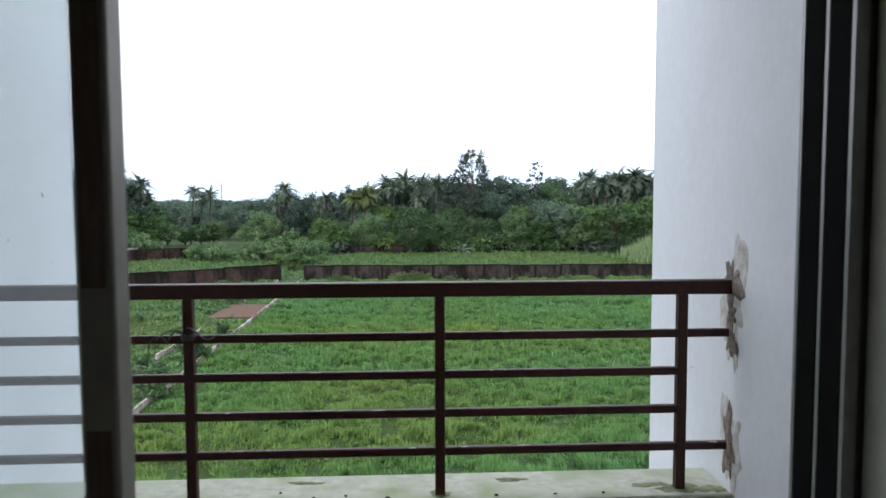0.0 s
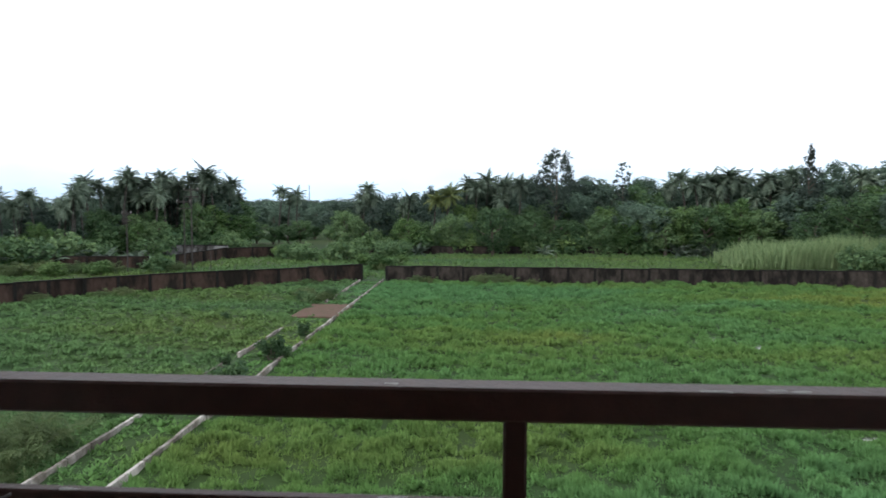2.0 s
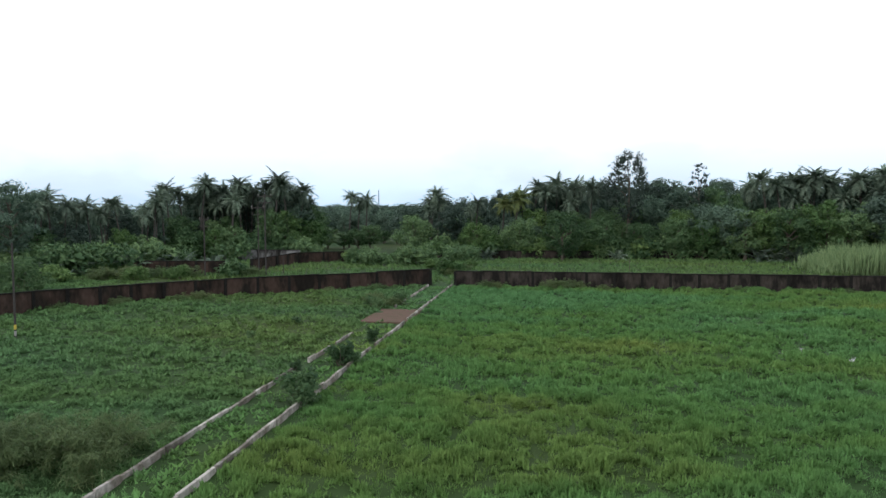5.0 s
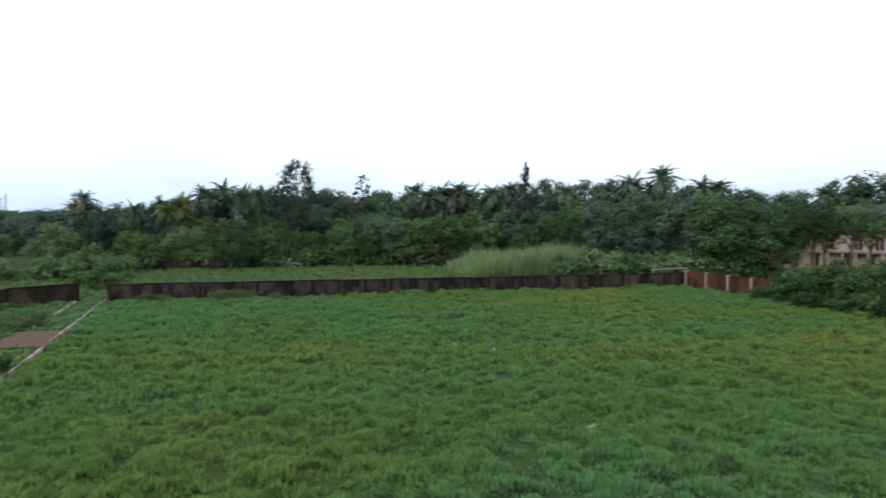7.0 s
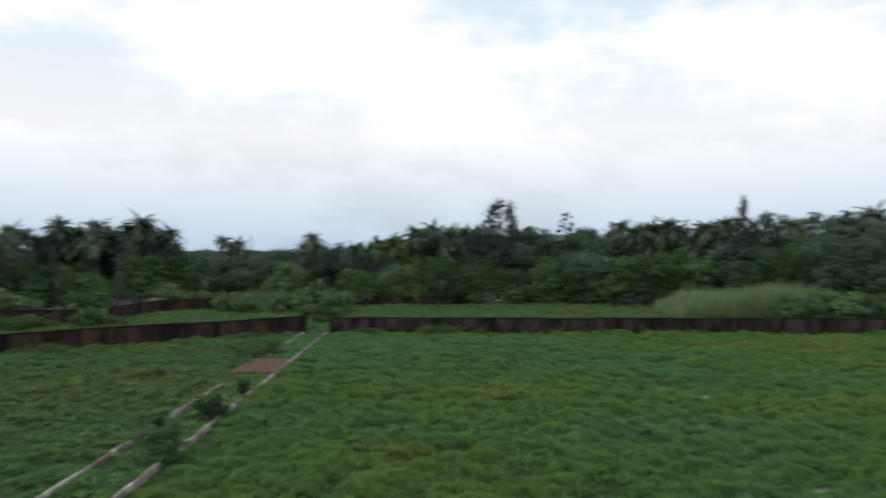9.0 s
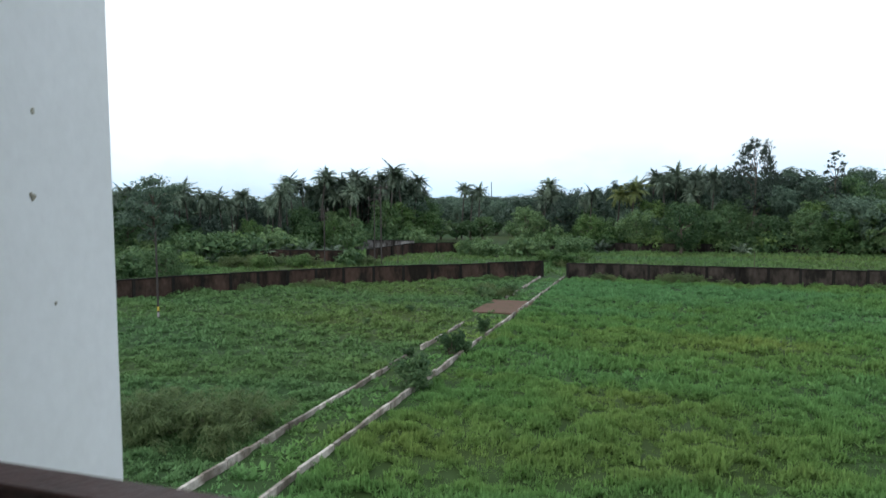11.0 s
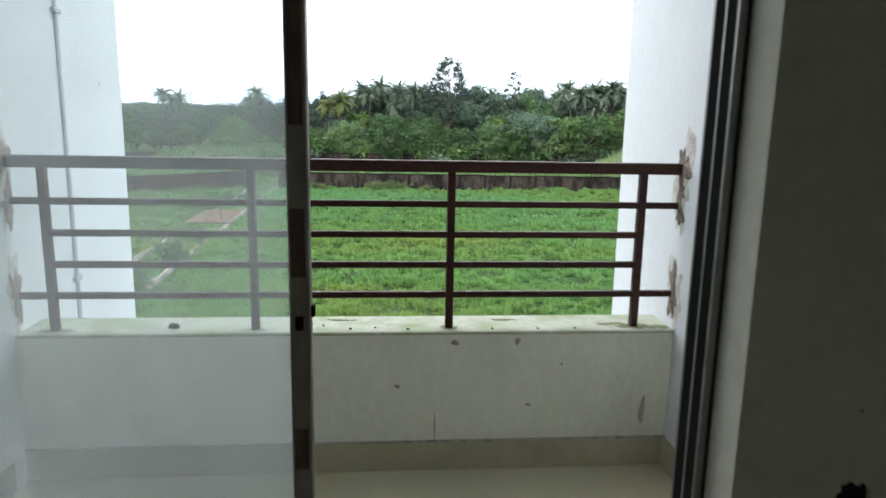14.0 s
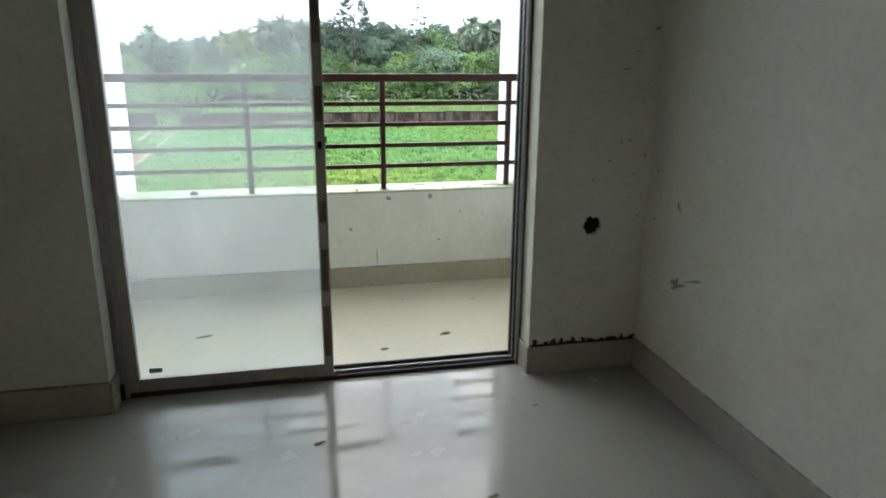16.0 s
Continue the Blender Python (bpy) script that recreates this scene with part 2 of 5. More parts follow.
M_FIN = mat("white_exterior_paint", (0.77, 0.795, 0.835), 0.75, vary=0.03, second=(0.62, 0.64, 0.66), amount=0.5, stain_scale=1.0, bump=0.08, stretch=(1, 1, 0.7))
M_ROOM = mat("white_distemper", (0.63, 0.625, 0.545), 0.85, vary=0.06, second=(0.46, 0.455, 0.365), amount=0.55, stain_scale=1.6, bump=0.2, bump_scale=25)
M_PARAPET = mat("parapet_paint", (0.75, 0.75, 0.67), 0.8, vary=0.06, second=(0.52, 0.52, 0.44), amount=0.6, stain_scale=2.3, bump=0.2, stretch=(1, 1, 0.6))
M_MOSS = mat("mossy_cement", (0.50, 0.52, 0.42), 0.9, vary=0.2, second=(0.20, 0.27, 0.06), amount=0.95, stain_scale=4.5, bump=0.4)
M_CEMENT = mat("bare_cement", (0.30, 0.25, 0.225), 0.95, vary=0.35, second=(0.15, 0.115, 0.095), amount=0.7, stain_scale=14, bump=0.8, bump_scale=60, spec=0.08)
M_RAIL = mat("maroon_enamel", (0.052, 0.018, 0.015), 0.5, spec=0.28, vary=0.25, second=(0.040, 0.020, 0.014), amount=0.6, stain_scale=12, bump=0.15, bump_scale=120)
M_RUST = mat("flaked_paint", (0.42, 0.40, 0.38), 0.9, vary=0.3, bump=0.3)
M_TILE = mat("polished_vitrified_tile", (0.33, 0.322, 0.278), 0.055, vary=0.03, second=(0.27, 0.265, 0.23), amount=0.6, stain_scale=3.6, bump=0.012, bump_scale=6, smear=0.25, spec=0.27)
M_BALC = mat("beige_balcony_tile", (0.52, 0.485, 0.36), 0.35, vary=0.04, second=(0.46, 0.43, 0.31), amount=0.45, stain_scale=1.8, bump=0.03)
M_SKIRT = mat("skirting_tile", (0.34, 0.315, 0.26), 0.3, vary=0.06, second=(0.23, 0.21, 0.17), amount=0.6, stain_scale=5)
M_SMEAR = mat("thin_cement_smear", (0.62, 0.60, 0.58), 0.9, vary=0.25, second=(0.42, 0.38, 0.35), amount=0.8, stain_scale=22, bump=0.3, spec=0.1)
M_SKIRT_OUT = mat("tan_balcony_skirting", (0.40, 0.37, 0.275), 0.4, vary=0.06, second=(0.30, 0.275, 0.20), amount=0.6, stain_scale=4)
M_GROUT = mat("dark_mortar", (0.035, 0.033, 0.03), 0.95, vary=0.4, bump=0.8, spec=0.08)
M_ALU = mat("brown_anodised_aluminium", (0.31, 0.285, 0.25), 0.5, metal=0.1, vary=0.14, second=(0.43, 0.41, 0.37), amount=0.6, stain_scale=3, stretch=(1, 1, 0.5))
# The right jamb's backlit darkness is put into this colour; outer tracks share it.
M_ALU_SHADED = mat("shade_dark_anodised_aluminium", (0.040, 0.035, 0.031), 0.6, metal=0.0, vary=0.2, second=(0.05, 0.045, 0.04), amount=0.4, stain_scale=5, stretch=(1, 1, 0.3), spec=0.2)
M_ALU_LIGHT = mat("bare_aluminium_edge", (0.30, 0.30, 0.29), 0.4, metal=0.4, vary=0.1, second=(0.3, 0.3, 0.3), stain_scale=4)
M_TAPE = mat("brown_protective_film", (0.13, 0.085, 0.065), 0.5, vary=0.25, second=(0.22, 0.18, 0.15), amount=0.8, stain_scale=9, stretch=(4, 4, 0.4))
M_BLACK = mat("black_rubber", (0.010, 0.010, 0.010), 0.9, vary=0.2, spec=0.05)
M_GLASS = glass_mat("dusty_glass")
M_PIPE = mat("grey_pvc_conduit", (0.42, 0.45, 0.50), 0.5, vary=0.08, second=(0.30, 0.32, 0.36), amount=0.4, stain_scale=4)
M_WIRE = mat("grey_wire", (0.12, 0.11, 0.11), 0.5, metal=0.3, vary=0.2)
# Near-black colour: painted shade inside the conduit hole, and the parapet grit.
M_HOLE = mat("hole_shade_and_grit", (0.02, 0.02, 0.02), 1.0, vary=0.4, bump=0.5, spec=0.08)
M_SCUFF = mat("grime_smear", (0.36, 0.35, 0.30), 0.95, vary=0.4, second=(0.17, 0.16, 0.13), amount=0.8, stain_scale=30)
M_SOOT = mat("dark_soot_smear", (0.25, 0.245, 0.205), 0.95, vary=0.5, second=(0.42, 0.415, 0.36), amount=0.9, stain_scale=45, spec=0.08)
M_DRY = mat("dry_leaf", (0.16, 0.12, 0.07), 0.9, vary=0.3)

M_BARK = mat("tree_bark", (0.10, 0.085, 0.07), 0.95, vary=0.3, second=(0.17, 0.16, 0.14), amount=0.6, stain_scale=2, bump=0.6, bump_scale=12, spec=0.08)
M_PALMBARK = mat("palm_bark", (0.075, 0.068, 0.062), 0.95, vary=0.3, second=(0.04, 0.036, 0.032), amount=0.6, stain_scale=2, bump=0.5, bump_scale=14, stretch=(1, 1, 4), spec=0.08)
# Leaf green shifted to blue-grey: distance haze mixed into the colour.
M_LEAF_DARK = leaf_mat("hazed_dark_tree_leaves", (0.046, 0.079, 0.061), (0.099, 0.148, 0.108))
M_LEAF_MID = leaf_mat("green_tree_leaves", (0.046, 0.098, 0.046), (0.118, 0.195, 0.082))
M_LEAF_GREY = leaf_mat("grey_green_needles", (0.036, 0.056, 0.047), (0.076, 0.106, 0.084))
M_LEAF_DEEP = leaf_mat("creeper_leaves", (0.030, 0.072, 0.028), (0.072, 0.132, 0.050))
M_LEAF_BRIGHT = leaf_mat("bright_shrub_leaves", (0.050, 0.110, 0.036), (0.120, 0.200, 0.068))
# Palm green paled and blued, so the far haze sits in the leaf colour.
M_PALM = leaf_mat("hazed_palm_leaflets", (0.068, 0.105, 0.080), (0.165, 0.215, 0.155))
M_PALM_YELLOW = leaf_mat("yellowing_palm_leaflets", (0.065, 0.10, 0.035), (0.13, 0.16, 0.06))
M_REED = leaf_mat("tall_reed_leaves", (0.15, 0.22, 0.10), (0.27, 0.35, 0.17), 0.1)
M_TALL = leaf_mat("tall_soft_grass", (0.055, 0.095, 0.036), (0.120, 0.160, 0.068), 0.15)
# Shade between the weed tufts is put into this near-black ground green.
M_FIELD = field_mat("shade_dark_field_ground", ((0.021, 0.048, 0.016), (0.024, 0.048, 0.013), (0.034, 0.051, 0.013)))
M_WEED = field_mat("field_weed_leaves", ((0.103, 0.228, 0.090), (0.110, 0.217, 0.064), (0.170, 0.227, 0.060)), see_through=0.3)
M_CREEP = field_mat("creeping_weed_leaves", ((0.092, 0.178, 0.074), (0.100, 0.180, 0.066), (0.118, 0.184, 0.058)), see_through=0.2)
M_WATER = mat("standing_water", (0.05, 0.055, 0.045), 0.04, vary=0.05, bump=0.03, bump_scale=3)
M_WALL = mat("blackened_boundary_wall", (0.058, 0.048, 0.042), 0.95, vary=0.35, scale=0.6, second=(0.012, 0.011, 0.010), amount=0.97, stain_scale=0.75, stretch=(1, 1, 0.4), bump=0.6, spec=0.08, world=True)
M_WALL_RED = mat("weathered_red_wall", (0.058, 0.038, 0.031), 0.95, vary=0.35, scale=0.6, second=(0.016, 0.014, 0.012), amount=0.97, stain_scale=0.75, stretch=(1, 1, 0.4), bump=0.6, spec=0.08, world=True)
M_PALE_WALL = mat("stained_grey_plaster", (0.21, 0.21, 0.215), 0.95, vary=0.2, scale=0.6, second=(0.03, 0.028, 0.027), amount=1.0, stain_scale=0.6, stretch=(1, 1, 0.5), spec=0.08, world=True)
M_COPING = mat("mouldy_coping", (0.016, 0.015, 0.014), 0.95, vary=0.4, second=(0.045, 0.042, 0.04), amount=0.5, stain_scale=1.2, spec=0.08)
M_PALE = mat("pale_plaster", (0.27, 0.26, 0.26), 0.95, vary=0.15, second=(0.16, 0.15, 0.14), amount=0.8, stain_scale=0.6, spec=0.08)
M_BRICK = mat("orange_brick_wall", (0.125, 0.052, 0.032), 0.9, vary=0.3, scale=1.0, second=(0.030, 0.022, 0.017), amount=0.9, stain_scale=0.7, stretch=(1, 1, 0.5), bump=0.5, spec=0.08, world=True)
M_POSTC = mat("concrete_post", (0.30, 0.25, 0.20), 0.9, vary=0.25, spec=0.08)
M_KERB = mat("whitewashed_kerb", (0.42, 0.39, 0.36), 0.9, vary=0.3, scale=1.0, second=(0.13, 0.11, 0.09), amount=0.9, stain_scale=0.9, bump=0.4, spec=0.08, world=True)
M_SLAB = mat("earth_slab", (0.11, 0.070, 0.055), 0.95, vary=0.4, second=(0.055, 0.062, 0.03), amount=0.9, stain_scale=1.4, bump=0.5, spec=0.08)
M_HOUSE = mat("cream_house_paint", (0.42, 0.36, 0.295), 0.9, vary=0.12, second=(0.13, 0.11, 0.095), amount=0.9, stain_scale=0.8, stretch=(1, 1, 0.35), spec=0.08)
M_WINDOW = mat("dark_window", (0.03, 0.03, 0.035), 0.2, vary=0.2)
M_BLUE = mat("blue_sheet", (0.035, 0.12, 0.36), 0.5, vary=0.15, second=(0.05, 0.09, 0.2), stain_scale=0.6)
M_ROOFGREY = mat("grey_sheet_roof", (0.13, 0.13, 0.135), 0.7, vary=0.2, second=(0.14, 0.13, 0.12), stain_scale=0.8, spec=0.08)
M_POLE = mat("weathered_pole", (0.055, 0.05, 0.048), 0.8, vary=0.3, spec=0.08)
M_BAND_Y = mat("yellow_band_paint", (0.42, 0.33, 0.05), 0.8, vary=0.2)

# ---- builders ----
GROUND = -6.5


def per_piece(m, low, high):
    """Give every panel of a wall its own shade of the same weathering."""
    n, l = m.node_tree.nodes, m.node_tree.links
    col = n["Principled BSDF"].inputs["Base Color"]
    src = col.links[0].from_socket
    info, rng, hsv = n.new("ShaderNodeObjectInfo"), n.new("ShaderNodeMapRange"), n.new("ShaderNodeHueSaturation")
    rng.inputs["To Min"].default_value, rng.inputs["To Max"].default_value = low, high
    l.new(info.outputs["Random"], rng.inputs["Value"])
    l.new(rng.outputs["Result"], hsv.inputs["Value"])
    l.new(src, hsv.inputs["Color"])
    l.new(hsv.outputs["Color"], col)


for m_, low_ in ((M_WALL, 0.75), (M_WALL_RED, 0.8), (M_COPING, 0.8), (M_KERB, 0.6), (M_BRICK, 0.75)):
    per_piece(m_, low_, 1.15)


def to_object(name, bm, material, smooth=False):
    me = bpy.data.meshes.new(name)
    bm.to_mesh(me)
    bm.free()
    me.materials.append(material)
    if smooth:
        me.polygons.foreach_set("use_smooth", [True] * len(me.polygons))
    return new(name, me)


def part(name, bm, material, parent, label="", smooth=False):
    ob = to_object(name, bm, material, smooth)
    ob.parent = parent
    return tagged(ob, label) if label else ob


def thing(name, label, category, group="", kind="", at=None):
    ob = new(name)
    ob.empty_display_size = 0.2
    if at is not None:
        ob.matrix_basis = at if isinstance(at, Matrix) else Matrix.Translation(at)
    return tagged(ob, label, category, group, kind)


def box(x0, x1, y0, y1, z0, z1, bevel=0.0, bm=None, seg=1):
    own = bm or bmesh.new()
    made = bmesh.ops.create_cube(own, size=1.0)["verts"]
    bmesh.ops.scale(own, vec=(x1 - x0, y1 - y0, z1 - z0), verts=made)
    bmesh.ops.translate(own, vec=((x0 + x1) / 2, (y0 + y1) / 2, (z0 + z1) / 2), verts=made)
    if bevel:
        edges = list({e for v in made for e in v.link_edges})
        bmesh.ops.bevel(own, geom=edges, offset=bevel, segments=seg, affect="EDGES", profile=0.5)
    return own


def tube(points, radii, sides=8, bm=None):
    """A round bar along points; radii one number or one for each point."""
    own = bm or bmesh.new()
    pts = [Vector([float(q) for q in p]) for p in points]
    if not hasattr(radii, "__len__"):
        radii = [radii] * len(pts)
    radii = [float(q) for q in radii]
    rings = []
    for i, p in enumerate(pts):
        d = (pts[min(i + 1, len(pts) - 1)] - pts[max(i - 1, 0)]).normalized()
        side = d.cross(Vector((0, 0, 1)) if abs(d.z) < 0.9 else Vector((1, 0, 0))).normalized()
        up = side.cross(d)
        rings.append([own.verts.new(p + radii[i] * (math.cos(a) * side + math.sin(a) * up)) for a in (2 * math.pi * k / sides for k in range(sides))])
    for a, b in zip(rings, rings[1:]):
        for k in range(sides):
            own.faces.new((a[k], a[(k + 1) % sides], b[(k + 1) % sides], b[k]))
    own.faces.new(rings[0][::-1])
    own.faces.new(rings[-1])
    return own


def blotch(centre, u, v, ru, rv, depth, rng, n=22, rough=0.3):
    """An irregular low mound on a surface: u and v span the surface, depth rises along their cross product."""
    bm = bmesh.new()
    c, u, v = Vector(centre), Vector(u), Vector(v)
    w = u.cross(v)
    ph = [rng.uniform(0, 6.28) for _ in range(3)]
    turn = [2 * math.pi * k / n for k in range(n)]
    rad = [1 + rough * (0.40 * math.sin(2 * q + ph[0]) + 0.30 * math.sin(3 * q + ph[1]) + 0.25 * math.sin(7 * q + ph[2]) + 0.22 * rng.uniform(-1, 1)) for q in turn]
    rims = []
    for f, h in ((1.0, 0.0), (0.86, 0.55), (0.45, 0.9)):
        rims.append([bm.verts.new(c + u * ru * f * rad[k] * math.cos(2 * math.pi * k / n) + v * rv * f * rad[k] * math.sin(2 * math.pi * k / n) + w * depth * h * rng.uniform(0.8, 1.2)) for k in range(n)])
    top = bm.verts.new(c + w * depth)
    for a, b in zip(rims, rims[1:]):
        for k in range(n):
            bm.faces.new((a[k], a[(k + 1) % n], b[(k + 1) % n], b[k]))
    for k in range(n):
        bm.faces.new((rims[-1][k], rims[-1][(k + 1) % n], top))
    return bm


def raw_mesh(name, verts, faces_size, material):
    """A mesh from an array of corners, faces_size corners to a face, none shared."""
    n = len(verts)
    me = bpy.data.meshes.new(name)
    me.vertices.add(n)
    me.vertices.foreach_set("co", np.asarray(verts, dtype=np.float32).ravel())
    me.loops.add(n)
    me.loops.foreach_set("vertex_index", np.arange(n, dtype=np.int32))
    me.polygons.add(n // faces_size)
    me.polygons.foreach_set("loop_start", np.arange(0, n, faces_size, dtype=np.int32))
    me.update(calc_edges=True)
    me.materials.append(material)
    return me


def fit_lattice(seed, size=64):
    return np.random.RandomState(seed).rand(size, size)


def value_noise(x, y, lattice):
    s = lattice.shape[0]
    xi, yi = np.floor(x).astype(int), np.floor(y).astype(int)
    fx, fy = x - xi, y - yi
    fx, fy = fx * fx * (3 - 2 * fx), fy * fy * (3 - 2 * fy)
    a, b = lattice[xi % s, yi % s], lattice[(xi + 1) % s, yi % s]
    c, d = lattice[xi % s, (yi + 1) % s], lattice[(xi + 1) % s, (yi + 1) % s]
    return (a * (1 - fx) + b * fx) * (1 - fy) + (c * (1 - fx) + d * fx) * fy


# ---- the flat: room, balcony ----
X_L, X_R, X_ROOM_L = -1.139, 0.375, -2.9
ROOM_R = 0.822
WALL_R, Y_IN, Y_OUT, Y_BACK = 0.835, -1.37, -1.17, -6.2
B_FLOOR, CEIL = -0.05, 2.75


def structure(name, bm, material, label, category="wall"):
    return tagged(to_object(name, bm, material), label, category, kind="structure")


structure("floor", box(X_ROOM_L, WALL_R, Y_BACK, -1.27, -0.16, 0.0), M_TILE, "polished beige-grey vitrified tile floor, smudged", "floor")
structure("balcony_floor", box(-1.6, WALL_R, -1.27, 0.15, -0.2, B_FLOOR), M_BALC, "dull beige tile balcony floor", "floor")
structure("ceiling", box(X_ROOM_L, WALL_R, Y_BACK, Y_OUT, CEIL, CEIL + 0.15), M_ROOM, "plain white room ceiling", "ceiling")
structure("balcony_ceiling", box(-1.75, 1.05, Y_OUT, 0.15, CEIL, CEIL + 0.15), M_FIN, "plain white slab over the balcony", "ceiling")
W0, W1 = -5.45, -4.85
for k, q in enumerate(((Y_BACK, W0, -0.16, CEIL), (W1, Y_IN, -0.16, CEIL), (W0, W1, -0.16, 0.9), (W0, W1, 2.1, CEIL))):
    structure(f"wall_west_{k + 1}", box(X_ROOM_L - 0.15, X_ROOM_L, *q), M_ROOM, "plain off-white room wall around a window opening")
structure("wall_south", box(X_ROOM_L, WALL_R, Y_BACK - 0.15, Y_BACK, -0.16, CEIL), M_ROOM, "plain off-white room wall")
structure("wall_east", box(ROOM_R, WALL_R + 0.2, Y_BACK, Y_IN, -0.16, CEIL), M_ROOM, "scuffed off-white room wall")
structure("wall_north_1", box(X_ROOM_L - 0.15, X_L, Y_IN, Y_OUT, -0.16, CEIL), M_ROOM, "off-white wall beside the balcony door")
structure("lintel", box(X_L, X_R, Y_IN, Y_OUT, 2.15, CEIL), M_ROOM, "off-white wall over the balcony door")


def holed_wall(x0, x1, y0, y1, z0, z1, cx, cz, r, rng):
    """A wall block whose face at y0 has one ragged round hole that runs 7 cm into it."""
    bm = bmesh.new()
    n = 28
    inner, outer, deep = [], [], []
    for k in range(n):
        a = 2 * math.pi * k / n
        rr = r * rng.uniform(0.82, 1.15)
        inner.append(bm.verts.new((cx + rr * math.cos(a), y0, cz + rr * math.sin(a))))
        deep.append(bm.verts.new((cx + 0.8 * rr * math.cos(a), y0 + 0.07, cz + 0.8 * rr * math.sin(a))))
        dx, dz = math.cos(a), math.sin(a)
        s = min((x1 - cx) / dx if dx > 1e-9 else (x0 - cx) / dx if dx < -1e-9 else 1e9, (z1 - cz) / dz if dz > 1e-9 else (z0 - cz) / dz if dz < -1e-9 else 1e9)
        outer.append((cx + s * dx, cz + s * dz))
    ov = [bm.verts.new((x, y0, z)) for x, z in outer]
    for k in range(n):
        j = (k + 1) % n
        a, b = outer[k], outer[j]
        if abs(a[0] - b[0]) > 1e-6 and abs(a[1] - b[1]) > 1e-6:
            px = max(a[0], b[0]) if max(a[0], b[0]) > x1 - 1e-6 else min(a[0], b[0])
            pz = max(a[1], b[1]) if max(a[1], b[1]) > z1 - 1e-6 else min(a[1], b[1])
            bm.faces.new((inner[k], ov[k], bm.verts.new((px, y0, pz)), ov[j], inner[j]))
        else:
            bm.faces.new((inner[k], ov[k], ov[j], inner[j]))
        bm.faces.new((inner[k], inner[j], deep[j], deep[k]))
    bm.faces.new(deep)
    for q in (((x0, y1, z0), (x1, y1, z0), (x1, y1, z1), (x0, y1, z1)), ((x0, y0, z0), (x0, y1, z0), (x0, y1, z1), (x0, y0, z1)), ((x1, y0, z0), (x1, y1, z0), (x1, y1, z1), (x1, y0, z1)),
              ((x0, y0, z1), (x0, y1, z1), (x1, y1, z1), (x1, y0, z1))):
        bm.faces.new([bm.verts.new(p) for p in q])
    bmesh.ops.remove_doubles(bm, verts=bm.verts, dist=1e-5)
    bmesh.ops.recalc_face_normals(bm, faces=bm.faces)
    return bm


HOLE = (0.605, 0.586)
rng_w = random.Random(5)
structure("wall_north_2", holed_wall(X_R, WALL_R + 0.2, Y_IN, Y_OUT, -0.16, CEIL, HOLE[0], HOLE[1], 0.036, rng_w), M_ROOM, "off-white wall with a ragged conduit hole")
# A black block just behind the wall face paints the hole's shade.
structure("conduit_box", box(HOLE[0] - 0.036, HOLE[0] + 0.036, Y_IN + 0.012, Y_IN + 0.066, HOLE[1] - 0.036, HOLE[1] + 0.036), M_HOLE, "black block filling the conduit hole as its painted shade", "wall hole")

# side walls of the balcony, running down to the ground and out past the railing


def side_wall(name, pts, label):
    bm = bmesh.new()
    low = [bm.verts.new((x, y, GROUND - 0.3)) for x, y in pts]
    high = [bm.verts.new((x, y, CEIL + 0.5)) for x, y in pts]
    n = len(pts)
    for k in range(n):
        bm.faces.new((low[k], low[(k + 1) % n], high[(k + 1) % n], high[k]))
    bm.faces.new(low[::-1])
    bm.faces.new(high)
    bmesh.ops.recalc_face_normals(bm, faces=bm.faces)
    bmesh.ops.bevel(bm, geom=[e for e in bm.edges if abs(e.verts[0].co.z - e.verts[1].co.z) > 1], offset=0.008, segments=2, affect="EDGES")
    return structure(name, bm, M_FIN, label)


side_wall("balcony_wall_west", [(-1.530, Y_OUT), (-1.477, 1.036), (-1.72, 1.036), (-1.72, Y_OUT)], "white painted side wall with a conduit down it")
side_wall("balcony_wall_east", [(WALL_R, Y_OUT), (1.08, Y_OUT), (1.09, 0.662), (0.845, 0.662)], "white painted side wall with cement patches at the railing ends")
structure("facade_below", box(-1.715, 1.075, -1.5, -1.2, GROUND - 0.3, -0.2), M_FIN, "white outer wall of the lower storeys")

# parapet: block with a mossy cap
PAR_F, PAR_B, PAR_Z = -0.05, 0.15, 0.488
structure("parapet", box(-1.506, WALL_R + 0.004, PAR_F, PAR_B, -0.3, PAR_Z - 0.012), M_PARAPET, "stained off-white low balcony parapet")
structure("parapet_top", box(-1.504, WALL_R + 0.003, PAR_F - 0.004, PAR_B + 0.004, PAR_Z - 0.012, PAR_Z, 0.004), M_MOSS, "mossy pale cement top of the parapet", "parapet cap")

# skirting
for nm, b in (("baseboard_1", box(X_ROOM_L, X_L - 0.001, Y_IN - 0.012, Y_IN, 0.0, 0.114, 0.002)), ("baseboard_2", box(X_R + 0.001, ROOM_R - 0.012, Y_IN - 0.012, Y_IN, 0.0, 0.114, 0.002)),
              ("baseboard_3", box(ROOM_R - 0.012, ROOM_R, Y_BACK, Y_IN, 0.0, 0.114, 0.002)), ("baseboard_4", box(X_R - 0.010, X_R, Y_IN - 0.011, -1.275, 0.0, 0.114, 0.002)),
              ("baseboard_5", box(X_L, X_L + 0.010, Y_IN - 0.011, -1.275, 0.0, 0.114, 0.002))):
    structure(nm, b, M_SKIRT, "beige tile skirting along the room wall", "skirting")
structure("baseboard_6", box(-1.507, WALL_R - 0.012, PAR_F - 0.012, PAR_F, B_FLOOR, 0.062, 0.002), M_SKIRT_OUT, "tan tile skirting under the parapet", "skirting")
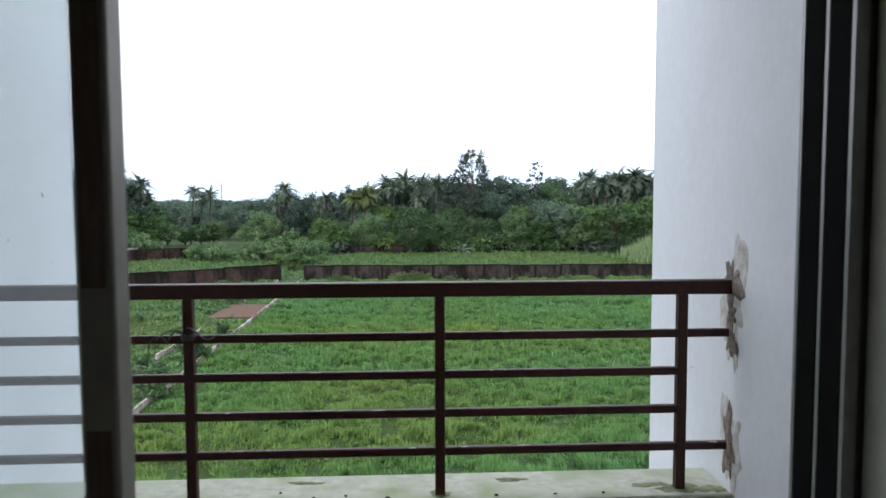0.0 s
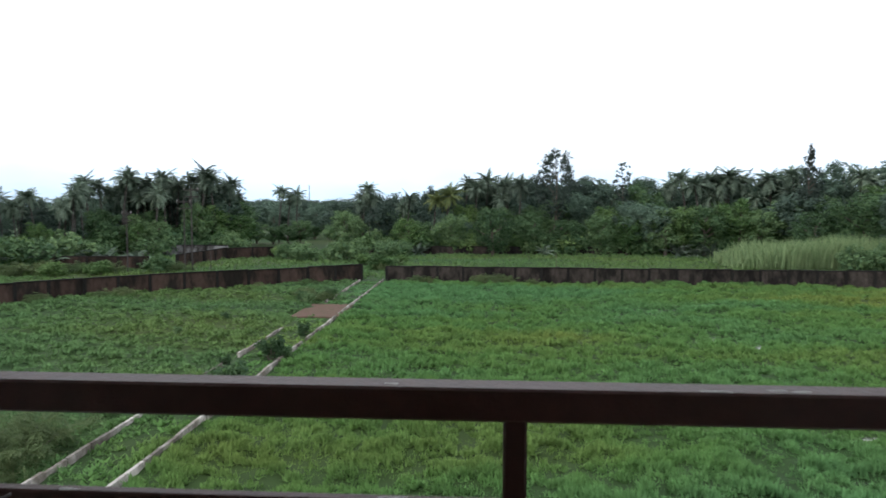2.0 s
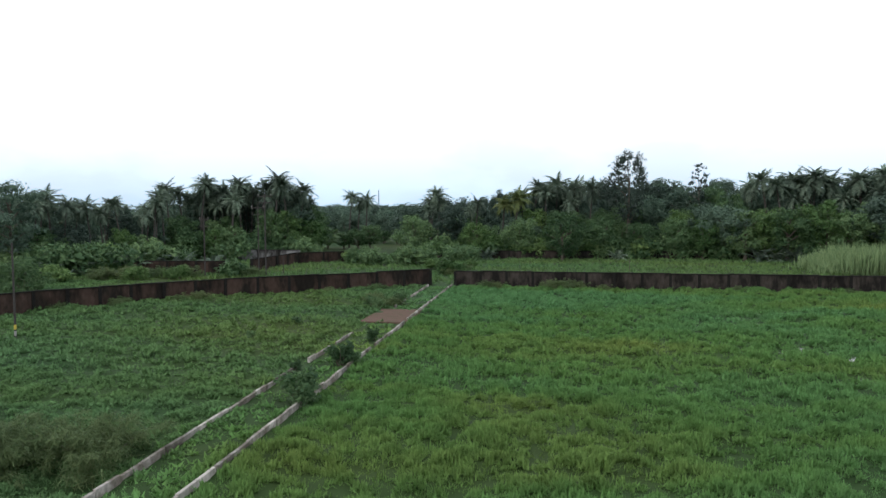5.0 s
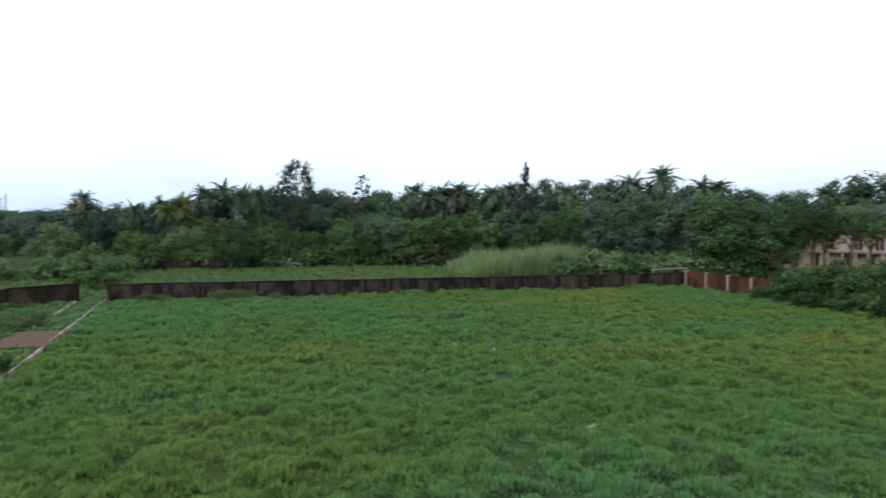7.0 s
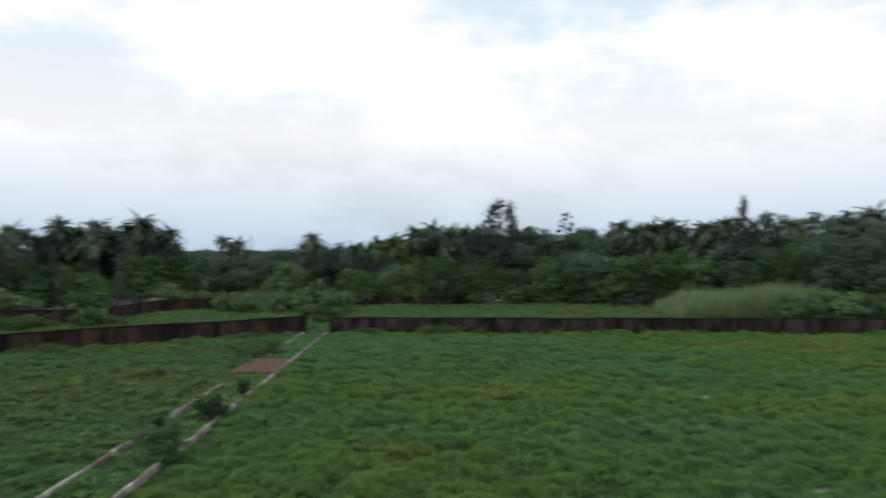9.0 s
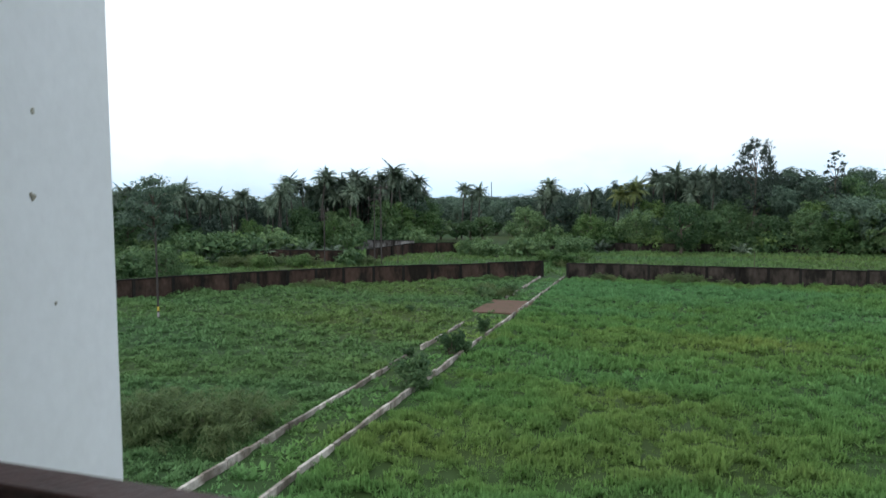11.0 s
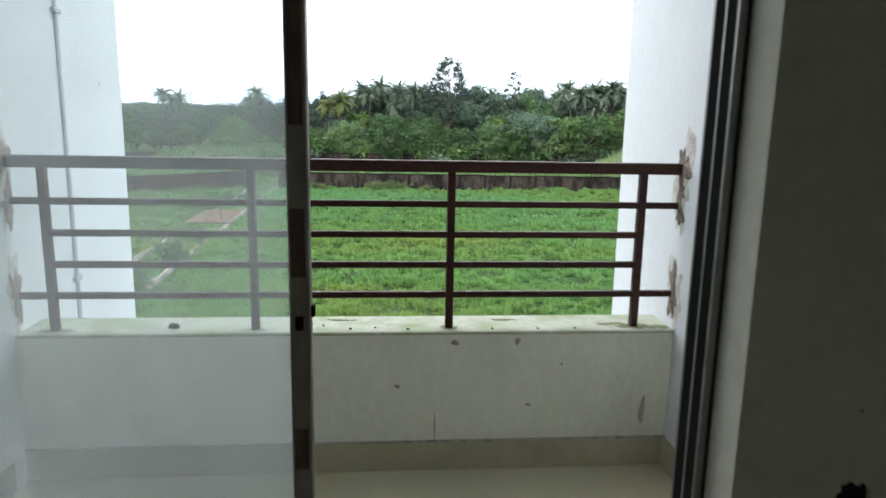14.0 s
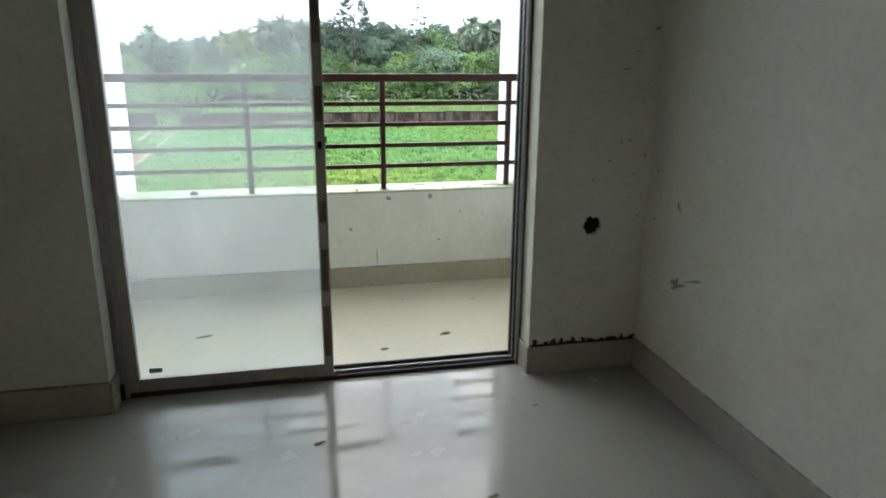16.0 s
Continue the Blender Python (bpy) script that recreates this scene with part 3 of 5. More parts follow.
structure("baseboard_7", box(WALL_R - 0.012, WALL_R, Y_OUT, PAR_F, B_FLOOR, 0.062, 0.002), M_SKIRT_OUT, "tan tile skirting on the balcony side wall", "skirting")
structure("baseboard_8", box(-1.531, -1.505, Y_OUT, PAR_F, B_FLOOR, 0.062, 0.002), M_SKIRT_OUT, "tan tile skirting on the balcony side wall", "skirting")
for k, (a, b, c, d) in enumerate(((X_R, ROOM_R - 0.012, Y_IN - 0.0125, Y_IN + 0.0005), (ROOM_R - 0.0122, ROOM_R + 0.0005, Y_BACK, Y_IN - 0.012), (X_ROOM_L, X_L, Y_IN - 0.0122, Y_IN + 0.0005))):
    structure(f"trim_{k + 1}", box(a, b, c, d, 0.1142, 0.1185 if k == 0 else 0.1165), M_GROUT if k == 0 else M_SCUFF, "dark mortar line on the skirting", "mortar line")
structure("trim_4", box(-1.505, WALL_R, PAR_F - 0.013, PAR_F + 0.001, 0.0622, 0.066), M_SCUFF, "dirty mortar line on the balcony skirting", "mortar line")

# broken plaster over the skirting
rng_c = random.Random(11)
for k in range(13):
    x = 0.40 + 0.40 * (k + rng_c.uniform(-0.35, 0.35)) / 12
    h = rng_c.choice((0.004, 0.006, 0.010, 0.012))
    c = to_object("plaster_chip", blotch((x, Y_IN - 0.0008, 0.119 + h * 0.7), (1, 0, 0), (0, 0, 1), rng_c.uniform(0.007, 0.019), h, 0.003, rng_c, 14, 0.7), M_GROUT)
    tagged(c, "dark broken plaster edge above the skirting", "plaster chip", "chips over the skirting", "structure")

# ---- balcony door ----
door = thing("door_1", "sliding brown aluminium and glass balcony door, half open", "sliding door", kind="structure", at=(0, 0, 0))
HEAD = 2.15
FR0, FR1 = -1.275, -1.175
# Left jamb in plain aluminium, right jamb in the copy coloured for backlight.
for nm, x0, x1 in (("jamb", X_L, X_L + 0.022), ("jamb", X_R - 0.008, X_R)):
    part(nm, box(x0, x1, FR0, FR1, 0.0, HEAD, 0.002), M_ALU if x0 < 0 else M_ALU_SHADED, door)
for x0, x1 in ((X_L + 0.022, X_L + 0.036), (X_R - 0.022, X_R - 0.008)):
    for y in (-1.270, -1.226, -1.181):
        part("jamb_lip", box(x0, x1, y - 0.003, y + 0.003, 0.0, HEAD - 0.02), M_ALU_LIGHT, door)
    for y in (-1.248, -1.2035):
        part("seal", box(x0, x1 - 0.004, y - 0.017, y + 0.017, 0.0, HEAD - 0.02), M_BLACK, door)
part("head", box(X_L + 0.022, X_R - 0.022, FR0, FR1, HEAD - 0.03, HEAD, 0.002), M_ALU, door)
part("sill", box(X_L, X_R, FR0 + 0.002, FR1, -0.16, 0.003), M_BLACK, door, "dark sill channel")
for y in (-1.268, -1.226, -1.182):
    part("track", box(X_L + 0.022, X_R - 0.022, y - 0.004, y + 0.004, 0.003, 0.016), M_ALU_LIGHT if y == -1.226 else M_ALU_SHADED, door)
panel = part("sash", box(X_L + 0.026, X_L + 0.070, -1.267, -1.229, 0.012, HEAD - 0.035, 0.003), M_ALU, door)
P_R = -0.371
part("stile", box(P_R - 0.036, P_R, -1.267, -1.229, 0.012, HEAD - 0.035, 0.003), M_ALU, panel)
part("bottom_rail", box(X_L + 0.070, P_R - 0.036, -1.264, -1.232, 0.014, 0.056, 0.003), M_ALU, panel)
part("top_rail", box(X_L + 0.070, P_R - 0.036, -1.264, -1.232, HEAD - 0.095, HEAD - 0.04, 0.003), M_ALU, panel)
part("glazing_bead", box(X_L + 0.070, P_R - 0.036, -1.266, -1.258, 0.0562, 0.065), M_ALU_LIGHT, panel)
glass = part("pane", box(X_L + 0.068, P_R - 0.034, -1.2505, -1.2455, 0.054, HEAD - 0.09), M_GLASS, panel)
glass.visible_shadow = False
for z0, z1 in ((0.10, 0.30), (0.36, 0.52), (0.62, 0.70), (0.98, 1.10), (1.24, 1.62), (1.72, 1.95)):
    part("film_strip", box(P_R - 0.031, P_R - 0.007, -1.2682, -1.2668, z0, z1), M_TAPE, panel, "torn brown protective film")
part("lock", box(P_R - 0.026, P_R - 0.012, -1.2690, -1.266, 0.885, 0.910), M_BLACK, panel, "black recessed lock")
part("latch", box(P_R - 0.001, P_R + 0.007, -1.256, -1.240, 0.905, 0.925, 0.002), M_BLACK, panel, "small black latch")
part("sticker", box(X_L + 0.105, X_L + 0.150, -1.2535, -1.2512, 0.082, 0.100), M_PIPE, panel, "grey maker's sticker")
part("foot_seal", box(X_L + 0.002, X_L + 0.022, -1.295, FR0, 0.0, 0.06, 0.004), M_GROUT, door, "dark mortar lump at the jamb foot")

# ---- railing ----
railing = thing("railing", "dark maroon painted steel balcony railing on a low parapet", "railing", at=(0, 0, PAR_Z))
RX0, RX1 = -1.515, WALL_R + 0.006


def rail_part(nm, x0, x1, y, z, hy, hz):
    return part(nm, box(x0, x1, y - hy, y + hy, z - hz - PAR_Z, z + hz - PAR_Z, 0.003), M_RAIL, railing)


rail_part("top_rail", RX0, RX1, 0, 1.081, 0.022, 0.020)
POSTS = (-1.389, -0.698, 0.0, 0.699)
for z, x0, x1 in ((0.947, RX0, RX1), (0.837, POSTS[0], POSTS[3]), (0.726, POSTS[0], POSTS[3]), (0.615, RX0, RX1)):
    rail_part("rail", x0, x1, 0, z, 0.010, 0.0115)
for x in POSTS:
    post = part("post", box(x - 0.014, x + 0.014, -0.014, 0.014, -0.02, 1.062 - PAR_Z, 0.003), M_RAIL, railing)
    for z in (0.947, 0.837, 0.726, 0.615):
        part("weld", blotch((x + 0.0135, 0.0, z - PAR_Z), (0, 1, 0), (0, 0, 1), 0.012, 0.016, 0.003, rng_c, 10), M_RAIL, post)
rng_f = random.Random(3)
for k in range(26):
    z = rng_f.choice((1.1012, 1.1012, 0.959, 0.849, 0.738, 0.627))
    x = rng_f.uniform(-0.6, 0.8)
    part("paint_flake", blotch((x, rng_f.uniform(-0.016, -0.002) if z > 1 else rng_f.uniform(-0.008, 0.0), z - 0.0006 - PAR_Z), (1, 0, 0), (0, 1, 0), rng_f.uniform(0.006, 0.022), 0.004, 0.0012, rng_f, 9, 0.5), M_RUST, railing)

# cement patches where the rails enter the side walls
for side, x, zs in ((1, 0.8402, ((1.095, 0.036, 0.060), (1.005, 0.026, 0.045), (0.935, 0.028, 0.045), (0.62, 0.034, 0.070))),
                    (-1, -1.5025, ((1.10, 0.034, 0.055), (0.94, 0.032, 0.060), (0.625, 0.034, 0.065)))):
    for z, ry, rz in zs:
        u = (0, -1, 0) if side > 0 else (0, 1, 0)
        p = to_object("cement_patch", blotch((x, -0.012, z), u, (0, 0, 1), ry * 1.25, rz * 1.12, 0.006, rng_c, 44, 0.75), M_CEMENT)
        tagged(p, "rough brown cement patch around a railing end", "cement patch", "patches at railing ends", "structure")
for side, x, zs in ((1, 0.8410, ((1.03, 0.060, 0.17), (0.63, 0.055, 0.12))), (-1, -1.5024, ((1.04, 0.06, 0.15), (0.63, 0.05, 0.11)))):
    for z, ry, rz in zs:
        g = blotch((x, -0.022, z), (0, -1, 0) if side > 0 else (0, 1, 0), (0, 0, 1), ry, rz, 0.0024, rng_c, 40, 0.7)
        tagged(to_object("cement_smear", g, M_SMEAR), "thin grey cement smear on the white wall", "cement smear", "smears at railing ends", "structure")
rng_p = random.Random(21)
bm = blotch((-1.5060, -0.13, 1.185), (0, 0.97, -0.25), (0, 0.25, 0.97), 0.15, 0.026, 0.006, rng_p, 40, 0.6)
tagged(to_object("cement_patch", bm, M_CEMENT), "long cement-filled chase above the railing end", "cement patch", "patches at railing ends", "structure")

# conduit on the west side wall
pipe = thing("conduit_pipe", "thin grey plastic conduit fixed to the white side wall", "pipe", at=(-1.4905, 0.43, 0))
part("tube", tube([(0, 0, GROUND), (0, 0, CEIL + 0.5)], 0.0125, 10), M_PIPE, pipe, smooth=True)
for z in (-4.5, -2.5, -0.6, 0.575, 1.62):
    part("clamp", box(-0.008, 0.016, -0.030, 0.030, z - 0.010, z + 0.010, 0.004), M_PIPE, pipe)

# wire knotted on a post
wire = thing("wire_knot", "grey wire knotted round a railing post", "wire", at=(POSTS[1], 0, 0.947))
rng_k = random.Random(8)
for s, sp in ((1, 0.075), (-1, 0.085), (-1, 0.05)):
    pts = [(s * sp * t, -0.016 - 0.010 * math.sin(3 * t), 0.012 * math.sin(5 * t + s) + 0.012 + 0.012 * (1 - t)) for t in np.linspace(0, 1, 12)]
    part("strand", tube(pts, 0.0022, 6), M_WIRE, wire, smooth=True)
for k in range(3):
    pts = [(0.021 * math.cos(a), 0.021 * math.sin(a), 0.004 + 0.006 * k + 0.004 * math.sin(a)) for a in np.linspace(0, 2 * math.pi, 18)]
    part("turn", tube(pts, 0.0022, 6), M_WIRE, wire, smooth=True)
part("loop", tube([(-0.075 + 0.028 * math.cos(a), -0.026, -0.028 + 0.042 * math.sin(a)) for a in np.linspace(0.6, 5.2, 20)], 0.0016, 6), M_WIRE, wire, smooth=True)

# grit and dry leaves
GRIT = ((-0.99, 0.02, 0.020), (-0.36, -0.01, 0.006), (-0.27, 0.00, 0.005), (-0.46, 0.03, 0.005), (0.16, -0.02, 0.006), (0.33, -0.02, 0.005), (0.47, -0.02, 0.005), (-0.15, -0.02, 0.006))
for x, y, r in GRIT:
    g = blotch((x, y, PAR_Z - 0.0005), (1, 0, 0), (0, 1, 0), r, r * 0.7, r * 0.9, rng_c, 9, 0.35)
    tagged(to_object("pebble", g, M_HOLE), "small dark grit on the parapet top", "pebble", "grit on the parapet")
for x, y, z, r in ((-0.92, -0.62, B_FLOOR, 0.035), (0.17, -0.80, B_FLOOR, 0.032), (0.05, -0.30, B_FLOOR, 0.008), (0.42, -0.36, B_FLOOR, 0.008), (-0.13, -0.92, B_FLOOR, 0.02), (-1.2, -0.55, B_FLOOR, 0.006),
                   (-0.45, -1.72, 0.0, 0.022), (0.32, -1.62, 0.0, 0.010), (-0.28, -2.12, 0.0, 0.03), (0.02, -2.1, 0.0, 0.018), (-0.9, -1.6, 0.0, 0.008), (0.35, -1.45, 0.0, 0.006)):
    g = blotch((x, y, z - 0.0004), (0.95, 0.3, 0), (-0.3, 0.95, 0), r, r * 0.36, min(0.006, r * 0.3), rng_c, 11, 0.4)
    tagged(to_object("dry_leaf", g, M_DRY), "small curled dry leaf on the tiles", "leaf", "litter on the floor")

# stains and scuffs on the room walls
MARKS_N = ((0.735, 0.905, 0.012, 0.004), (0.80, 0.85, 0.007, 0.007), (0.81, 1.30, 0.014, 0.008), (0.74, 1.22, 0.020, 0.003), (0.66, 0.83, 0.010, 0.006), (0.70, 0.90, 0.004, 0.014), (0.60, 0.76, 0.006, 0.004), (0.76, 0.78, 0.005, 0.006), (0.75, 0.69, 0.004, 0.006), (0.70, 1.16, 0.018, 0.005), (0.79, 0.62, 0.004, 0.008), (0.78, 0.94, 0.005, 0.008))
for x, z, ru, rv in MARKS_N:
    g = blotch((x, Y_IN + 0.0004, z), (1, 0, 0), (0, 0, 1), ru * 0.75, rv * 0.75, 0.0016, rng_c, 12, 0.7)
    tagged(to_object("wall_mark", g, M_SOOT), "small dark scuff on the off-white wall", "wall mark", "marks on the room walls", "structure")
MARKS_E = ((-1.64, 0.42, 0.040, 0.010), (-1.62, 0.43, 0.022, 0.016), (-1.74, 0.47, 0.05, 0.005), (-1.60, 0.70, 0.006, 0.022), (-1.44, 0.80, 0.005, 0.008), (-1.44, 0.62, 0.005, 0.006))
for y, z, ru, rv in MARKS_E:
    g = blotch((ROOM_R + 0.0004, y, z), (0, -0.93, 0.35), (0, 0.35, 0.93), ru, rv, 0.0016, rng_c, 20, 0.8)
    tagged(to_object("wall_mark", g, M_SOOT), "grimy smear on the off-white wall", "wall mark", "marks on the room walls", "structure")
for x, z, ru, rv in ((0.42, 0.36, 0.006, 0.006), (0.02, 0.445, 0.018, 0.010), (0.25, 0.45, 0.012, 0.014), (-0.19, 0.28, 0.012, 0.008), (0.30, 0.20, 0.010, 0.006), (-0.05, 0.12, 0.004, 0.05), (0.74, 0.17, 0.012, 0.06)):
    g = blotch((x, PAR_F + 0.0004, z), (1, 0, 0), (0, 0, 1), ru, rv, 0.0014, rng_c, 14, 0.5)
    tagged(to_object("wall_mark", g, M_SCUFF), "dirty streak on the parapet face", "wall mark", "marks on the parapet", "structure")

M_MOSSTUFT = mat("moss_growth", (0.24, 0.26, 0.15), 0.95, vary=0.4, second=(0.36, 0.35, 0.28), amount=0.8, stain_scale=40, bump=0.6, spec=0.1)
for x, y, ru, rv in ((0.70, 0.0, 0.075, 0.030), (0.62, 0.03, 0.05, 0.02), (0.79, -0.01, 0.04, 0.03), (0.0, 0.0, 0.035, 0.022), (-0.70, 0.0, 0.03, 0.02), (-1.39, 0.0, 0.05, 0.025), (0.22, 0.09, 0.06, 0.012), (-0.4, 0.1, 0.05, 0.012)):
    g = blotch((x, y, PAR_Z - 0.0006), (1, 0, 0), (0, 1, 0), ru, rv, 0.004, rng_c, 20, 0.5)
    tagged(to_object("moss_patch", g, M_MOSSTUFT), "brownish green moss on the parapet top", "moss", "moss on the parapet", "structure")
for y, z, r_ in ((0.80, 1.56, 0.006), (0.79, 1.36, 0.008), (0.62, 1.64, 0.004), (0.60, 1.34, 0.003), (0.56, 1.20, 0.005), (0.84, 1.10, 0.004)):
    xw = -1.530 + 0.053 * (y + 1.17) / 2.206 + 0.0004
    g = blotch((xw, y, z), (0, 1, 0), (0, 0, 1), r_, r_ * 1.3, 0.002, rng_c, 10, 0.45)
    tagged(to_object("wall_mark", g, M_SCUFF), "small chipped nail hole in the white wall", "wall mark", "marks on the side walls", "structure")

# ---- ground ----


def axis(lo, hi, step, far):
    mid_ = np.arange(lo, hi + step, step)
    out = [step * 1.35 ** k for k in range(1, 60)]
    run = np.cumsum(out)
    run = run[run < far]
    return np.concatenate([(lo - run)[::-1], mid_, mid_[-1] + run])


LAT_A, LAT_B, LAT_C = fit_lattice(1), fit_lattice(2), fit_lattice(3)
POOLS = ((35.4, 31.1, 1.0, 0.7), (37.5, 29.8, 0.9, 0.6), (27.5, 21.4, 1.0, 0.8), (28.6, 20.7, 0.9, 0.7), (29.9, 19.9, 0.8, 0.6), (23.3, 18.4, 0.9, 0.8), (23.8, 17.8, 1.0, 0.8), (24.3, 16.9, 1.2, 1.0), (24.8, 15.6, 1.4, 1.2), (23.5, 15.2, 1.2, 0.9),
         (22.5, 13.9, 1.3, 0.9), (20.0, 13.1, 1.2, 0.7), (19.9, 12.2, 1.2, 0.7), (14.1, 17.4, 0.7, 0.5), (17.4, 18.2, 0.7, 0.6), (16.3, 14.9, 0.9, 0.5), (11.7, 17.3, 0.8, 0.5), (16.7, 14.0, 1.0, 0.5), (18.0, 13.2, 0.9, 0.5), (10.6, 19.3, 0.6, 0.5),
         (15.6, 50.4, 0.7, 0.6), (16.4, 50.0, 0.7, 0.6), (18.7, 46.0, 0.7, 0.6), (19.5, 45.7, 0.7, 0.6))


def lay(x, y):
    """The ground's height: small humps of weed growth, with shallow wet hollows."""
    near = np.clip((78 - y) / 8, 0, 1) * np.clip((y - 3) / 4, 0, 1)
    h = 0.30 * (value_noise(x * 1.1, y * 1.1, LAT_A) - 0.5) + 0.16 * (value_noise(x * 2.4 + 9, y * 2.4, LAT_B) - 0.5) + 0.30 * (value_noise(x * 0.22, y * 0.22, LAT_C) - 0.5)
    wet = pool_mask(x, y)
    lane = np.clip(1.3 - np.abs(x + 11.7 + (y - 18) * 0.015) / 1.9, 0, 1)
    return GROUND + near * (h * (1 - 0.6 * wet) * (1 - 0.8 * lane) - 0.46 * wet) - 0.04 * near * lane


def pool_mask(x, y):
    w = np.zeros_like(x)
    for px, py, rx, ry in POOLS:
        w = np.maximum(w, np.clip(1.25 - np.hypot((x - px) / rx, (y - py) / ry), 0, 1))
    return w


gx, gy = axis(-62, 58, 0.42, 3500), axis(8, 74, 0.42, 3500)
GX, GY = np.meshgrid(gx, gy)
GZ = lay(GX, GY)
nx, ny = len(gx), len(gy)
me = bpy.data.meshes.new("ground")
me.vertices.add(nx * ny)
me.vertices.foreach_set("co", np.stack([GX, GY, GZ], -1).astype(np.float32).ravel())
ii = (np.arange(ny - 1)[:, None] * nx + np.arange(nx - 1)[None, :]).ravel()
quads = np.stack([ii, ii + 1, ii + nx + 1, ii + nx], -1).astype(np.int32)
me.loops.add(quads.size)
me.loops.foreach_set("vertex_index", quads.ravel())
me.polygons.add(len(quads))
me.polygons.foreach_set("loop_start", np.arange(0, quads.size, 4, dtype=np.int32))
me.update(calc_edges=True)
me.polygons.foreach_set("use_smooth", np.ones(len(quads), dtype=bool))
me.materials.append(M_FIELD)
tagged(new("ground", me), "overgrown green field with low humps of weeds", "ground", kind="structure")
bm = bmesh.new()
bmesh.ops.create_grid(bm, x_segments=1, y_segments=1, size=0.5)
bmesh.ops.scale(bm, vec=(36, 50, 1), verts=bm.verts)
bmesh.ops.translate(bm, vec=(24, 35, GROUND - 0.17), verts=bm.verts)
structure("water", bm, M_WATER, "shallow rain water standing between the weeds", "water")


def weeds(name, x0, x1, y0, y1, count, leaves, size, material, seed, label, keep=None, width=0.25, lean_lo=0.55, lean_hi=1.4):
    """Low leafy weeds: each plant a fan of pointed leaves."""
    r = np.random.RandomState(seed)
    x, y = r.uniform(x0, x1, count), r.uniform(y0, y1, count)
    clump = 0.35 * value_noise(x * 1.1, y * 1.1, LAT_A) + 0.65 * value_noise(x * 2.4 + 9, y * 2.4, LAT_B)
    clump = np.clip((clump - 0.2) / 0.6, 0, 1)
    ok = (r.rand(count) < 0.16 + 1.1 * clump) & (r.rand(count) > pool_mask(x, y) * 1.25)
    if keep is not None:
        ok &= keep(x, y)
    x, y, clump = x[ok], y[ok], clump[ok]
    n = len(x)
    z = lay(x, y) - 0.02
    a = r.uniform(0, 2 * np.pi, (n, leaves))
    lean = r.uniform(lean_lo, lean_hi, (n, leaves))
    ln = size * (0.4 + 0.95 * clump[:, None]) * r.uniform(0.6, 1.3, (n, leaves))
    base = np.stack([x, y, z], -1)[:, None, :] + np.stack([r.normal(0, 0.06, (n, leaves)), r.normal(0, 0.06, (n, leaves)), np.zeros((n, leaves))], -1)
    d = np.stack([np.cos(a) * np.sin(lean), np.sin(a) * np.sin(lean), np.cos(lean)], -1)
    s = np.stack([-np.sin(a), np.cos(a), np.zeros_like(a)], -1) * (ln * width)[..., None]
    tip = base + d * ln[..., None] - np.stack([np.zeros_like(a), np.zeros_like(a), ln * 0.18 * lean], -1)
    verts = np.stack([base - s, base + s, tip], 2).reshape(-1, 3)
    return tagged(new(name, raw_mesh(name, verts, 3, material)), label, "weeds", kind="stuff")


def off_path(x, y):
    right, left = -10.25 - (y - 12) * 0.0139, -12.75 - (y - 12) * 0.0122
    inside = (x < right) & (x > left)
    slab_ = (y > 46.9 + 0.5 * np.sin(x * 3)) & (y < 52.5 + 0.6 * np.sin(x * 2.3)) & (x > -13.6 + 0.4 * np.sin(y * 1.7)) & (x < -10.5)
    near_stone = (np.abs(x - right) < 0.26) | (np.abs(x - left) < 0.22)
    return ~slab_ & ~near_stone & ~(inside & (np.random.RandomState(4).rand(len(x)) < 0.55))


weeds("field_grass", -11, 51, 10, 30, 100000, 9, 0.215, M_WEED, 31, "dense upright green grass tufts covering the wet field", off_path, 0.15, 0.05, 1.1)
weeds("field_grass", -11, 51, 30, 70, 125000, 6, 0.25, M_WEED, 36, "dense upright green grass tufts covering the wet field", off_path, 0.20, 0.05, 1.1)
weeds("field_weeds", -36, -12, 10, 30, 46000, 7, 0.16, M_CREEP, 37, "low green creeping weeds covering the field", off_path, 0.26, 0.3, 1.3)
weeds("field_weeds", -58, -12, 30, 70, 66000, 5, 0.22, M_CREEP, 32, "low green creeping weeds covering the field", off_path, 0.26, 0.3, 1.3)
weeds("far_grass", -90, 62, 72, 118, 42000, 5, 0.36, M_CREEP, 33, "rough green grass beyond the boundary wall", None, 0.2, 0.05, 1.3)
weeds("pool_grass", 8, 37, 11.5, 31, 60000, 3, 0.40, M_WEED, 35, "thin blades of grass standing in the rain water", lambda x, y: pool_mask(x, y) > 0.12, 0.03)
weeds("path_grass", -13.4, -10.4, 12, 70, 5000, 7, 0.24, M_WEED, 34, "weeds overgrowing the path", lambda x, y: off_path(x, y))

# ---- path kerbs and slab ----


def kerb(name, x_near, x_far, y0, y1, seed, gaps, top):
    r = random.Random(seed)
    k = thing(name, "weathered whitewashed kerb stones along the weedy path", "kerb", "path kerbs", "structure", at=(0, 0, 0))
    y = y0
    while y < y1:
        ln = r.uniform(1.0, 1.3)
        x = x_near + (x_far - x_near) * (y - y0) / (y1 - y0)
        if not any(a < y < b for a, b in gaps):
            st = part("stone", box(-0.06, 0.06, -ln / 2 + 0.008, ln / 2 - 0.008, -0.4, top + r.uniform(-0.03, 0.03), 0.015), M_KERB, k)
            st.matrix_basis = pose(x + r.uniform(-0.03, 0.03), y + ln / 2, GROUND + 0.05, r.uniform(-1, 1), r.uniform(-3, 3), r.uniform(-1, 1) + 0.8)
        y += ln
    return k


